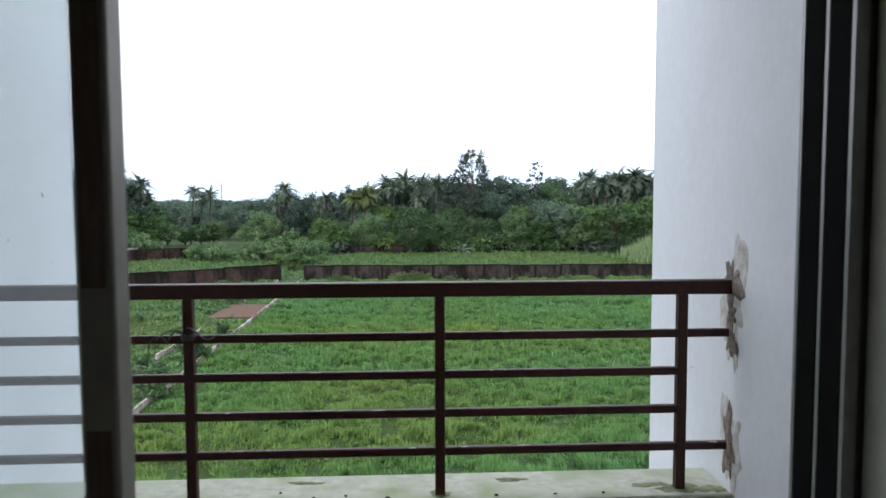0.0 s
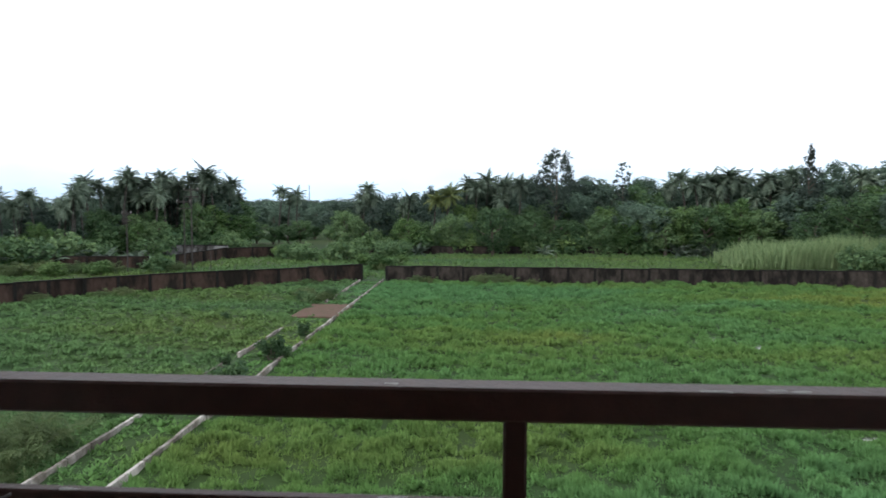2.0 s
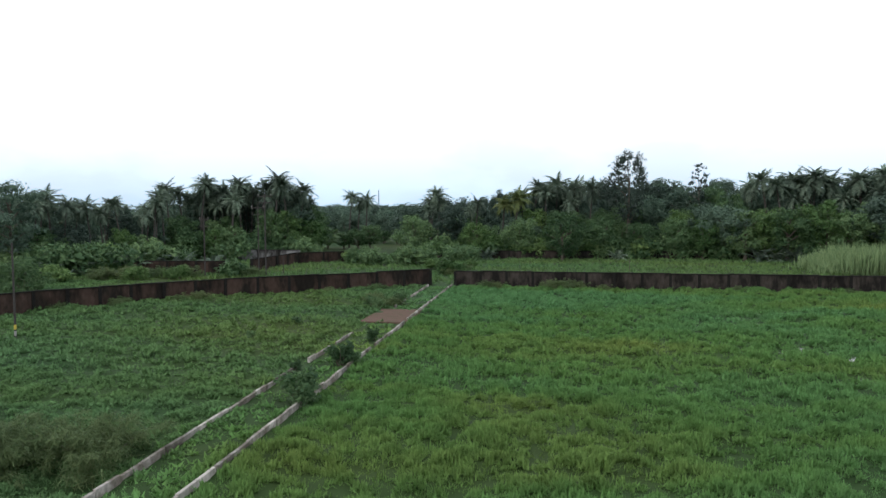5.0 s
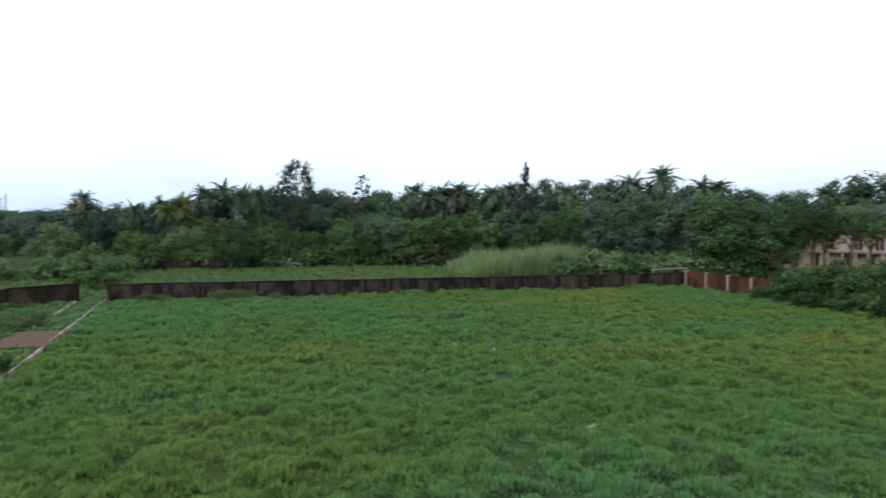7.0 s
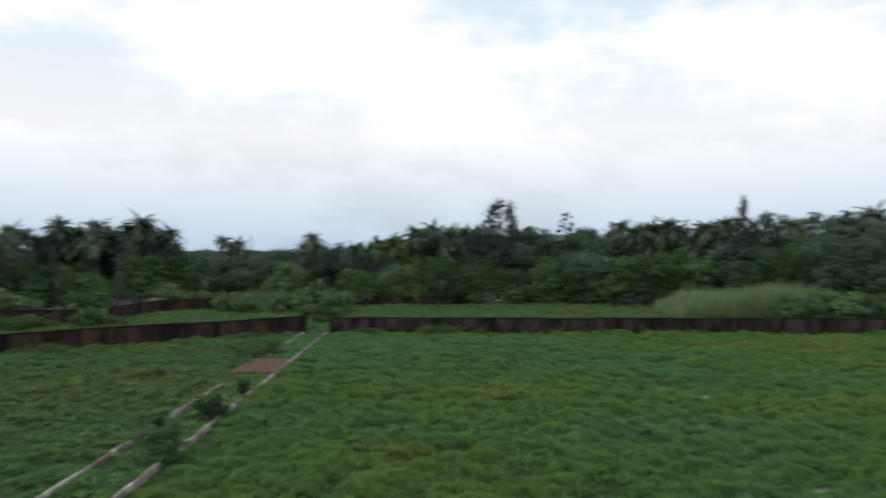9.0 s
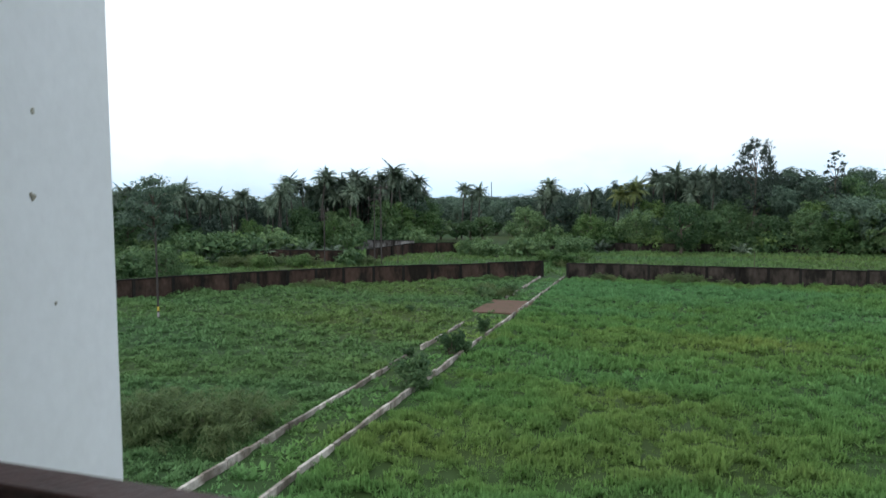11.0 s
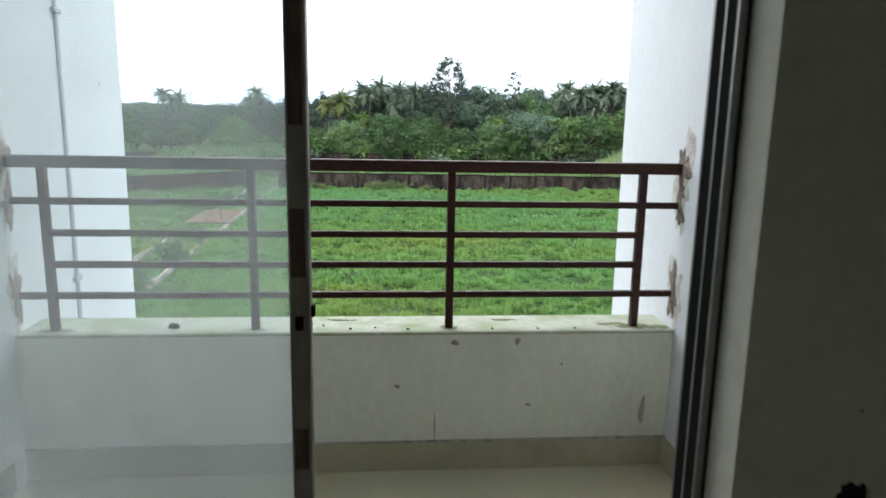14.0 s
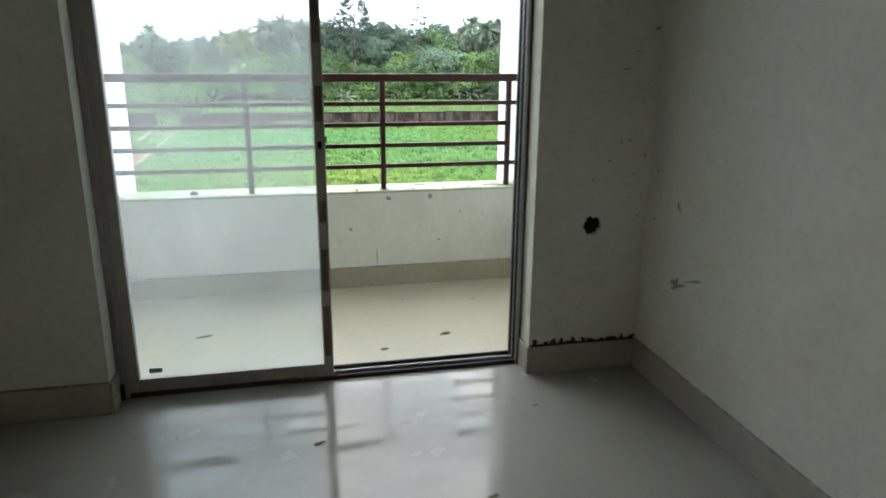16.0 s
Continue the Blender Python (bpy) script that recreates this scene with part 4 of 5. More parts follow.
kerb("kerb", -10.25, -11.05, 12.0, 69.5, 1, ((46.2, 47.5), (36.6, 37.5)), 0.15)
kerb("kerb", -12.75, -13.45, 12.0, 69.5, 2, ((31.0, 33.5), (42.0, 53.5), (37.0, 38.5), (58, 60)), 0.10)
slab = tagged(to_object("culvert_slab", box(-14.0, -10.6, 46.6, 52.8, GROUND - 0.3, GROUND + 0.06, 0.03), M_SLAB), "flat brown earth-covered slab across the path", "slab", kind="structure")

# ---- boundary walls ----


def boundary(name, pts, height, bay, wall_m, cap_m, label, post_m=None, seed=0, cap=0.09, post_up=0.03):
    r = random.Random(seed)
    w = thing(name, label, "wall", kind="structure", at=(0, 0, 0))
    run = []
    for (xa, ya), (xb, yb) in zip(pts, pts[1:]):
        ln = math.hypot(xb - xa, yb - ya)
        n = max(1, round(ln / bay))
        yaw = math.degrees(math.atan2(yb - ya, xb - xa))
        for k in range(n):
            f = (k + 0.5) / n
            run.append((xa + (xb - xa) * f, ya + (yb - ya) * f, ln / n, yaw, height + r.uniform(-0.035, 0.035)))
    if not run:
        return w
    base_len = run[0][2]
    pm = box(-0.5, 0.5, -0.075, 0.075, -0.3, 1.0)
    first = part("panel", pm, wall_m, w)
    cm = part("coping", box(-0.5, 0.5, -0.15, 0.15, 0, cap, 0.02), cap_m, w)
    pp = part("pilaster", box(-0.13, 0.13, -0.17, 0.17, -0.3, 1.0, 0.01), post_m or cap_m, w)
    data = (first.data, cm.data, pp.data)
    for o in (first, cm, pp):
        bpy.data.objects.remove(o)
    for x, y, ln, yaw, h in run:
        for nm, dt, sx, sz, dz, off in (("panel", data[0], ln, h, 0.0, 0.0), ("coping", data[1], ln, 1.0, h, 0.0), ("pilaster", data[2], 1.0, h + post_up, 0.0, -ln / 2)):
            o = new(nm, dt)
            o.parent = w
            o.matrix_basis = pose(x, y, GROUND + dz, 0, 0, yaw) @ Matrix.Translation((off, 0, 0)) @ Matrix.Diagonal((sx, 1, sz, 1))
    return w


boundary("boundary_wall", [(-10.7, 70.4), (50.3, 68.0)], 1.5, 2.7, M_WALL, M_COPING, "long blackened masonry boundary wall with pilasters", seed=1)
boundary("boundary_wall", [(-13.5, 71.2), (-20.8, 66.0), (-30.5, 59.3), (-36.3, 53.7), (-41.2, 48.3), (-44.3, 42.5), (-52.0, 29.0), (-62.0, 14.0)], 1.55, 2.8, M_WALL_RED, M_COPING, "reddish weathered boundary wall with dark coping", M_COPING, seed=2)
boundary("brick_fence", [(50.5, 67.8), (50.6, 54.0)], 1.75, 3.4, M_BRICK, M_BRICK, "orange brick fence wall with pale concrete posts", M_POSTC, 3, 0.05, 0.12)
boundary("brick_wall", [(50.7, 53.9), (51.4, 26.0), (51.4, 6.0)], 2.0, 3.6, M_BRICK, M_COPING, "stained orange brick wall overgrown with creepers", M_BRICK, 8, 0.07, 0.0)
boundary("boundary_wall", [(-75.0, 78.0), (-41.5, 81.0)], 1.5, 3.6, M_WALL_RED, M_COPING, "far reddish plot wall with dark coping", seed=4)
boundary("boundary_wall", [(-39.6, 84.5), (-38.6, 98.0), (-28.5, 104.0)], 1.5, 3.4, M_WALL_RED, M_COPING, "far reddish plot wall with dark coping", seed=5)
boundary("boundary_wall", [(-54.0, 103.0), (-40.5, 104.0)], 1.6, 3.6, M_PALE_WALL, M_COPING, "far pale grey plastered plot wall", seed=6)
boundary("boundary_wall", [(-20.0, 110.0), (44.0, 113.0)], 1.2, 4.0, M_WALL, M_COPING, "far dark plot wall at the edge of the wood", seed=7)

# ---- plants ----


def leaf_cards(points, normals, size, r, aspect=0.62, droop=0.0):
    """Diamond-shaped leaf sprays at points, facing roughly along normals."""
    n = len(points)
    nr = normals + r.normal(0, 0.38, (n, 3))
    nr /= np.linalg.norm(nr, axis=1)[:, None] + 1e-9
    t = r.normal(0, 1, (n, 3))
    t[:, 2] -= droop
    t -= nr * np.sum(t * nr, 1)[:, None]
    t /= np.linalg.norm(t, axis=1)[:, None] + 1e-9
    s = np.cross(nr, t)
    ln = (size * r.uniform(0.55, 1.35, n))[:, None]
    a, b = points - t * ln * 0.5, points + t * ln * 0.5
    wide = s * ln * aspect * 0.5
    return np.stack([a - wide, a + wide, b], 1).reshape(-1, 3)


def lumps(centres, radii, count, size, r, squash=0.8, inner=0.25, droop=0.0, aspect=0.62, subs=8, loose=0.0):
    """Leaf sprays in two steps: each lump carries smaller tufts on its upper side, with a thin dark core inside."""
    n = len(radii)
    d = r.normal(0, 1, (n, subs, 3))
    d[..., 2] += 0.55
    d /= np.linalg.norm(d, axis=2)[..., None]
    sub_c = (centres[:, None] + d * (radii[:, None] * r.uniform(0.55 - 0.3 * loose, 0.95 + 0.5 * loose, (n, subs)))[..., None] * np.array([1, 1, squash])).reshape(-1, 3)
    sub_r = (radii[:, None] * r.uniform(0.24, 0.50, (n, subs)) * (1 - 0.4 * loose)).ravel()
    core = int(count * 0.14 * (1 - loose)) + 1
    w = sub_r ** 2
    which = r.choice(len(sub_r), count - core, p=w / w.sum())
    e = r.normal(0, 1, (count - core, 3))
    e[:, 2] += 0.5
    e /= np.linalg.norm(e, axis=1)[:, None]
    depth = 1 - inner * r.rand(count - core) ** 2 + r.normal(0, 0.09 + 0.3 * loose, count - core)
    p = sub_c[which] + e * (sub_r[which] * depth)[:, None] * np.array([1.15, 1.15, 0.75])
    tips = leaf_cards(p, e * 0.7 + np.array([0, 0, 0.45]), size, r, aspect, droop)
    w = radii ** 2
    which = r.choice(n, core, p=w / w.sum())
    e = r.normal(0, 1, (core, 3))
    e /= np.linalg.norm(e, axis=1)[:, None]
    p = centres[which] + e * (radii[which] * r.uniform(0.35, 0.7, core))[:, None] * np.array([1, 1, squash])
    return np.concatenate([tips, leaf_cards(p, e, size * 1.7, r, 0.8, droop)])


def tree_kind(name, label, height, crown_r, crown_low, n_lumps, cards, size, leaf_m, seed, squash=0.8, lump=0.42, gaps=0.0, droop=0.0, trunk_r=0.22, cone=0.0, aspect=0.62, subs=8, loose=0.0):
    """A broadleaf tree: tapered trunk, limbs that reach into the lumps of the crown, and leaf sprays."""
    r = np.random.RandomState(seed)
    top = thing(name, label, "tree", "trees of the wood", at=(0, 0, -500))
    cz0, cz1 = crown_low, height
    zc = (cz0 + cz1) / 2
    hz = (cz1 - cz0) / 2
    cs, rs = [], []
    for k in range(n_lumps):
        f = (k + 0.5) / n_lumps * 2 - 1
        ring = crown_r * (math.sqrt(max(0.05, 1 - f * f)) * (1 - cone * (f + 1) / 2))
        a = k * 2.399 + r.uniform(-0.5, 0.5)
        q = math.sqrt(r.rand()) * 0.85 if k % 3 else 0.75
        lr = crown_r * lump * r.uniform(0.7, 1.25) * (1 - 0.45 * cone * (f + 1) / 2)
        cs.append((ring * q * math.cos(a), ring * q * math.sin(a), zc + f * (hz - lr * 0.6)))
        rs.append(lr * (1 - gaps))
    cs, rs = np.array(cs), np.array(rs)
    part("crown", bmesh.new(), leaf_m, top)
    crown = top.children[0]
    old = crown.data
    crown.data = raw_mesh("crown", lumps(cs, rs, cards, size, r, squash, droop=droop, aspect=aspect, subs=subs, loose=loose), 3, leaf_m)
    bpy.data.meshes.remove(old)
    bm = bmesh.new()
    bend = r.uniform(-0.4, 0.4, 2)
    pts = [(bend[0] * t * t, bend[1] * t * t, -0.3 + t * (height * 0.82)) for t in np.linspace(0, 1, 7)]
    tube(pts, [trunk_r * (1.25 - t) for t in np.linspace(0, 1, 7)], 7, bm)
    for c in cs[:: max(1, n_lumps // 9)]:
        z0 = max(1.0, min(c[2] - crown_r * 0.5, height * 0.7))
        t = z0 / (height * 0.82)
        tube([(bend[0] * t * t, bend[1] * t * t, z0), (c[0] * 0.55, c[1] * 0.55, (z0 + c[2]) / 2 + 0.2), (c[0], c[1], c[2])], [trunk_r * 0.5, trunk_r * 0.32, trunk_r * 0.1], 5, bm)
    part("trunk", bm, M_BARK, top)
    return top


def palm_kind(name, label, height, fronds, length, leaf_m, seed, trunk=True, up=0.35):
    """A coconut palm: slightly bowed ringed trunk and a head of feathered fronds."""
    r = np.random.RandomState(seed)
    top = thing(name, label, "palm tree", "coconut palms", at=(0, 0, -500))
    lean = r.uniform(-0.9, 0.9, 2)
    if trunk:
        pts = [(lean[0] * t ** 2, lean[1] * t ** 2, -0.3 + (height + 0.3) * t) for t in np.linspace(0, 1, 9)]
        part("trunk", tube(pts, [0.13 * (1.35 - 0.6 * t) for t in np.linspace(0, 1, 9)], 8), M_PALMBARK, top)
    head = np.array([lean[0], lean[1], height]) if trunk else np.array([0, 0, 0.3])
    quads = []
    for k in range(fronds):
        a = k * 2.399 + r.uniform(-0.3, 0.3)
        el = up + 2.0 * (1 - k / fronds) - 1.15 + r.uniform(-0.2, 0.2)
        ln = length * r.uniform(0.65, 1.15)
        out = np.array([math.cos(a), math.sin(a), 0.0])
        side = np.array([-math.sin(a), math.cos(a), 0.0])
        steps = 11
        p, ang = head.copy(), el
        sag = r.uniform(0.8, 2.0)
        path = [p.copy()]
        for s in range(steps):
            p = p + (out * math.cos(ang) + np.array([0, 0, math.sin(ang)])) * ln / steps
            ang -= sag / steps
            path.append(p.copy())
        for s in range(steps):
            q0, q1 = path[s], path[s + 1]
            thick = 0.035 * (1 - s / steps) + 0.012
            quads += [q0 - side * thick, q0 + side * thick, q1 + side * thick, q1 - side * thick]
            if s < 1:
                continue
            wl_ = ln * 0.26 * math.sin(math.pi * min(1, (s + 1.5) / (steps + 1)) ** 0.7)
            for f in (0.0, 0.25, 0.5, 0.75):
                b0 = q0 + (q1 - q0) * f
                dirv = (q1 - q0) / (np.linalg.norm(q1 - q0) + 1e-9)
                for sg in (-1, 1):
                    d = side * sg * r.uniform(0.4, 0.8) + dirv * r.uniform(0.3, 0.8) + np.array([0, 0, -0.1 - 0.5 * r.rand()])
                    tip = b0 + d * wl_ * r.uniform(0.8, 1.1)
                    w = dirv * 0.105
                    quads += [b0, b0 + w, tip + w * 0.2, tip]
    ob = new("fronds", raw_mesh("fronds", np.array(quads), 4, leaf_m))
    ob.parent = top
    return top


def bush_kind(name, label, radius, height, n_lumps, cards, size, leaf_m, seed, category="bush", droop=0.0, aspect=0.55, loose=0.0):
    r = np.random.RandomState(seed)
    top = thing(name, label, category, "bushes", at=(0, 0, -500))
    a = r.uniform(0, 2 * np.pi, n_lumps)
    q = np.sqrt(r.rand(n_lumps)) * radius * 0.7
    rs = radius * r.uniform(0.28, 0.5, n_lumps)
    zz = np.clip(height * r.uniform(0.2, 0.85, n_lumps) * (1 - 0.4 * q / radius), rs * 0.5, height)
    cs = np.stack([q * np.cos(a), q * np.sin(a), zz], -1)
    ob = new("leaves", raw_mesh("leaves", lumps(cs, rs, cards, size, r, 0.85, 0.5, droop, aspect, loose=loose), 3, leaf_m))
    ob.parent = top
    bm = bmesh.new()
    for c in cs[:8]:
        tube([(c[0] * 0.15, c[1] * 0.15, -0.1), (c[0] * 0.7, c[1] * 0.7, c[2] * 0.6), tuple(c)], [0.03, 0.022, 0.008], 5, bm)
    part("stems", bm, M_BARK, top)
    return top


KINDS = {
    "round": tree_kind("broadleaf_tree", "dense dark green broadleaf tree in the wood", 11.0, 3.9, 2.2, 22, 7600, 0.30, M_LEAF_DARK, 1),
    "round2": tree_kind("broadleaf_tree", "spreading dark green broadleaf tree in the wood", 9.0, 4.6, 1.8, 24, 7600, 0.31, M_LEAF_DARK, 2, lump=0.38),
    "mango": tree_kind("mango_tree", "full green mango-like tree with a rounded crown", 8.5, 4.2, 1.0, 24, 7400, 0.28, M_LEAF_MID, 3, lump=0.36),
    "tallround": tree_kind("broadleaf_tree", "tall narrow dark green tree in the wood", 13.0, 3.2, 3.0, 22, 6800, 0.28, M_LEAF_DARK, 4, lump=0.42),
    "light": tree_kind("young_tree", "fresh light green young tree", 6.5, 2.9, 0.8, 20, 5400, 0.25, M_LEAF_MID, 5, lump=0.36),
    "airy": tree_kind("airy_tree", "bushy open-crowned green tree", 7.5, 3.4, 0.4, 24, 5600, 0.25, M_LEAF_MID, 6, lump=0.34),
}
KINDS["open"] = tree_kind("tall_stemmed_tree", "open green tree with a bare lower trunk", 9.5, 3.6, 4.2, 16, 2500, 0.27, M_LEAF_DEEP, 7, lump=0.34, loose=0.8)
KINDS["lime"] = tree_kind("lime_green_tree", "light yellowish green tree among darker ones", 7.5, 3.6, 1.0, 20, 5600, 0.26, M_LEAF_BRIGHT, 8, lump=0.38)
KINDS["tiered"] = tree_kind("tiered_tree", "dark tree with flat layered branches", 12.0, 3.6, 2.0, 16, 6200, 0.28, M_LEAF_DARK, 9, squash=0.35, lump=0.50)
PALMS = {
    "tall": palm_kind("coconut_palm", "tall coconut palm with drooping fronds", 11.0, 38, 2.7, M_PALM, 11, up=0.58),
    "tall2": palm_kind("coconut_palm", "tall coconut palm with a ragged head", 10.0, 34, 2.7, M_PALM, 12, up=0.48),
    "yellow": palm_kind("coconut_palm", "coconut palm with yellowing fronds", 8.5, 32, 2.7, M_PALM_YELLOW, 13, up=0.55),
    "low": palm_kind("young_palm", "stemless young palm with arching fronds", 0.5, 16, 3.4, M_PALM, 14, trunk=False, up=0.65),
}
BUSHES = {
    "green": bush_kind("bush", "bushy bright green shrub", 2.3, 2.4, 16, 2625, 0.27, M_LEAF_BRIGHT, 21),
    "dark": bush_kind("bush", "dense dark green shrub", 2.4, 2.8, 16, 2625, 0.28, M_LEAF_MID, 22),
    "deep": bush_kind("bush", "tall dark creeper-hung thicket", 2.4, 3.0, 20, 3200, 0.27, M_LEAF_DEEP, 24),
    "wide": bush_kind("bush", "low spreading creeper-covered shrub", 3.4, 2.2, 24, 3325, 0.30, M_LEAF_MID, 23),
}


def bearing(az, dist):
    return dist * math.sin(radians(az)), dist * math.cos(radians(az))


EYE_Z = 1.36
rng_t = random.Random(77)


def plant(kind, x, y, s, sz=None, yaw=None, label=""):
    m = Matrix.LocRotScale((x, y, GROUND - 0.05), Euler((0, 0, rng_t.uniform(0, 6.28) if yaw is None else yaw)), (s, s, sz or s))
    ob = copy_thing(kind, m)
    return tagged(ob, label) if label else ob


def grown(kind, az, dist, el, natural, wide=1.0):
    """A plant whose top shows at the elevation el, seen from the balcony."""
    x, y = bearing(az, dist)
    h = EYE_Z + dist * math.tan(radians(el)) - GROUND
    s = h / natural
    return plant(kind, x, y, s * wide, s)


# the skyline of the wood: bearing and elevation of the tree tops
SKYLINE = ((-52, 1.3), (-46.3, 0.9), (-41.6, 1.2), (-36.4, 0.9), (-33.5, 0.3), (-31.4, 1.5), (-26, 1.9), (-23.2, 2.0), (-20.8, 1.7), (-19.6, -0.2), (-18, -0.4), (-13.5, 0.1), (-9.8, 0.8), (-7.4, 0.9), (-4.2, 1.4), (-0.5, 1.9),
           (3.6, 2.1), (7.7, 2.0), (10.7, 2.0), (13.6, 1.9), (18, 2.1), (21, 2.1), (25.2, 2.9), (30.9, 2.8), (35.6, 2.6), (38.8, 2.2), (43.7, 1.8), (46.4, 2.4), (51, 3.1), (54.6, 2.2), (57.4, 2.5), (60, 4.9), (66, 5.2))


def skyline(az):
    for (a, e), (b, f) in zip(SKYLINE, SKYLINE[1:]):
        if a <= az <= b:
            return e + (f - e) * (az - a) / (b - a)
    return SKYLINE[0][1] if az < SKYLINE[0][0] else SKYLINE[-1][1]


NATURAL = {"round": 10.7, "round2": 8.8, "mango": 8.2, "tallround": 12.7, "light": 6.4, "airy": 7.3, "open": 9.3, "lime": 7.2, "tiered": 11.3}


def front(az):
    """How far off the wood begins on a bearing."""
    if az < -31:
        return 112 + (az + 20) * 0.35
    if az < -20:
        return 121
    if az < -12.5:
        return 150
    if az < 22:
        return 117
    if az < 46:
        return 117 - (az - 22) * 0.55
    return 128


az = -56.0
while az < 68:
    d0 = front(az)
    for row, (dd, drop, kinds) in enumerate(((16, -0.1, ("round", "tallround", "round2", "tiered")), (9, 0.6, ("round", "round2", "mango", "round")), (2, 1.7, ("mango", "round2", "light", "airy", "lime", "mango")))):
        a = az + rng_t.uniform(-0.9, 0.9)
        k = rng_t.choice(kinds)
        el = skyline(a) + (0.15 if a > -5 else 0.0) - drop - abs(rng_t.gauss(0, 0.16 if row == 0 else 0.75))
        if 42 < a < 57 and row > 0:
            continue
        if -20 < a < -12 and row == 2:
            continue
        grown(KINDS[k], a, d0 + dd + rng_t.uniform(-2, 2), el, NATURAL[k], rng_t.uniform(0.75, 1.3))
    az += 2.1
# a farther line closes the gaps
az = -58.0
while az < 70:
    grown(KINDS["round2"], az + rng_t.uniform(-0.5, 0.5), 185 + rng_t.uniform(-8, 8), max(0.15, min(1.6, skyline(az) - 0.4)) + rng_t.uniform(-0.3, 0.35), 9.4, rng_t.uniform(1.0, 1.6))
    az += 2.4

for k in range(34):
    grown(KINDS["round2"], -21 + 10 * k / 34 + rng_t.uniform(-0.2, 0.2), 230 + 90 * rng_t.random(), rng_t.uniform(0.05, 0.45), 8.8, 1.5)
for k in range(7):
    grown(KINDS["light"], -20 + 8 * k / 7 + rng_t.uniform(-0.2, 0.2), 140 + 30 * rng_t.random(), rng_t.uniform(-2.2, -1.0), 6.4, 1.3)
# single trees that stand out
tall = tree_kind("casuarina_tree", "tall ragged feathery tree rising over the wood", 17.0, 4.3, 5.5, 46, 4800, 0.42, M_LEAF_GREY, 41, squash=1.1, lump=0.26, droop=1.4, aspect=0.36, trunk_r=0.24, subs=14, loose=0.6)
tall.matrix_basis = Matrix.Translation((10.9, 117.2, GROUND))
mast_tree = tree_kind("bare_topped_tree", "thin sparse tree with an open top", 15.2, 1.7, 8.0, 18, 620, 0.45, M_LEAF_GREY, 42, squash=0.5, lump=0.34, trunk_r=0.11, subs=12, loose=1.0)
mast_tree.matrix_basis = Matrix.Translation((22.4, 118.6, GROUND))
spike_tree = tree_kind("conifer_tree", "slim pointed dark tree above the wood", 17.0, 3.3, 6.0, 34, 2400, 0.42, M_LEAF_GREY, 43, lump=0.24, cone=0.97, squash=1.3, droop=1.0, aspect=0.34, trunk_r=0.17, subs=12, loose=0.55)
spike_tree.matrix_basis = Matrix.Translation((48.0, 107.5, GROUND))
for kd, a, d, e in (("tall", -17.3, 137, 1.35), ("tall2", -15.9, 138, 1.2), ("tall2", -16.6, 140, 0.9), ("tall", -9.7, 116, 1.65), ("tall2", -10.6, 117, 1.1), ("yellow", -3.7, 118, 1.4), ("yellow", -4.7, 119, 0.9), ("tall", -2.3, 116, 2.15), ("tall2", -0.4, 117, 2.55), ("tall", -1.3, 118, 1.9), ("tall2", 1.4, 117, 2.2),
                    ("tall", 15.6, 114, 2.6), ("tall2", 17.2, 114, 2.5), ("tall", 18.4, 115, 2.7), ("tall2", 20.0, 116, 2.3), ("tall", 21.6, 115, 2.4), ("tall", 35.4, 104, 3.9), ("tall2", 37.6, 112, 2.9), ("tall", 38.9, 113, 2.8), ("tall2", 32.5, 108, 3.3), ("tall", 56.2, 122, 3.6), ("tall2", 58.9, 104, 5.3),
                    ("tall", -28.9, 104, 2.55), ("tall2", -31.0, 104, 2.1), ("tall", -25.8, 104, 2.5), ("tall2", -23.2, 103, 3.0), ("tall", -22.1, 104, 2.5), ("tall2", -21.3, 106, 2.1), ("tall", -24.4, 106, 2.2), ("tall2", -27.3, 106, 1.9), ("tall", -30.0, 107, 1.7), ("tall", -47.4, 98, 1.4), ("tall2", -44.8, 100, 1.1),
                    ("tall", -42.8, 101, 1.2), ("tall2", -39.0, 101, 1.5), ("tall", -34.5, 103, 0.9), ("tall2", -36.5, 104, 0.8), ("tall", -49.5, 97, 1.0), ("tall2", -26.6, 101, 1.2), ("tall2", 53.0, 126, 2.4), ("tall", 46.0, 126, 2.2)):
    nat = {"tall": 12.4, "tall2": 11.5, "yellow": 10.0}[kd]
    grown(PALMS[kd], a, d + (0 if kd == "yellow" else 20 if -31.5 < a < -20 else 9), e + 0.22, nat, 1.05)
for a, d, s in ((17.5, 112, 1.15), (16.2, 112.5, 0.9), (-34.0, 97, 1.25), (-30.2, 99, 1.1), (-28.0, 100, 0.9), (-40.0, 94, 1.1), (15.0, 112, 1.0), (4.5, 110, 0.8), (-6.0, 109, 0.9), (-8.2, 109, 1.0), (22.5, 110, 0.9), (-31.5, 98, 1.0), (-37.5, 95, 0.9)):
    x, y = bearing(a, d)
    plant(PALMS["low"], x, y, s)
for k in range(84):
    a = rng_t.choice((rng_t.uniform(-52, -20.5), rng_t.uniform(-52, -20.5), rng_t.uniform(-36, -20.5), rng_t.uniform(-11, 4), rng_t.uniform(14, 24), rng_t.uniform(26, 40)))
    kd = rng_t.choice(("tall", "tall2"))
    grown(PALMS[kd], a, front(a) + rng_t.uniform(3, 12), skyline(a) + rng_t.uniform(-0.9, 0.55), {"tall": 12.4, "tall2": 11.5}[kd], rng_t.uniform(0.9, 1.1))
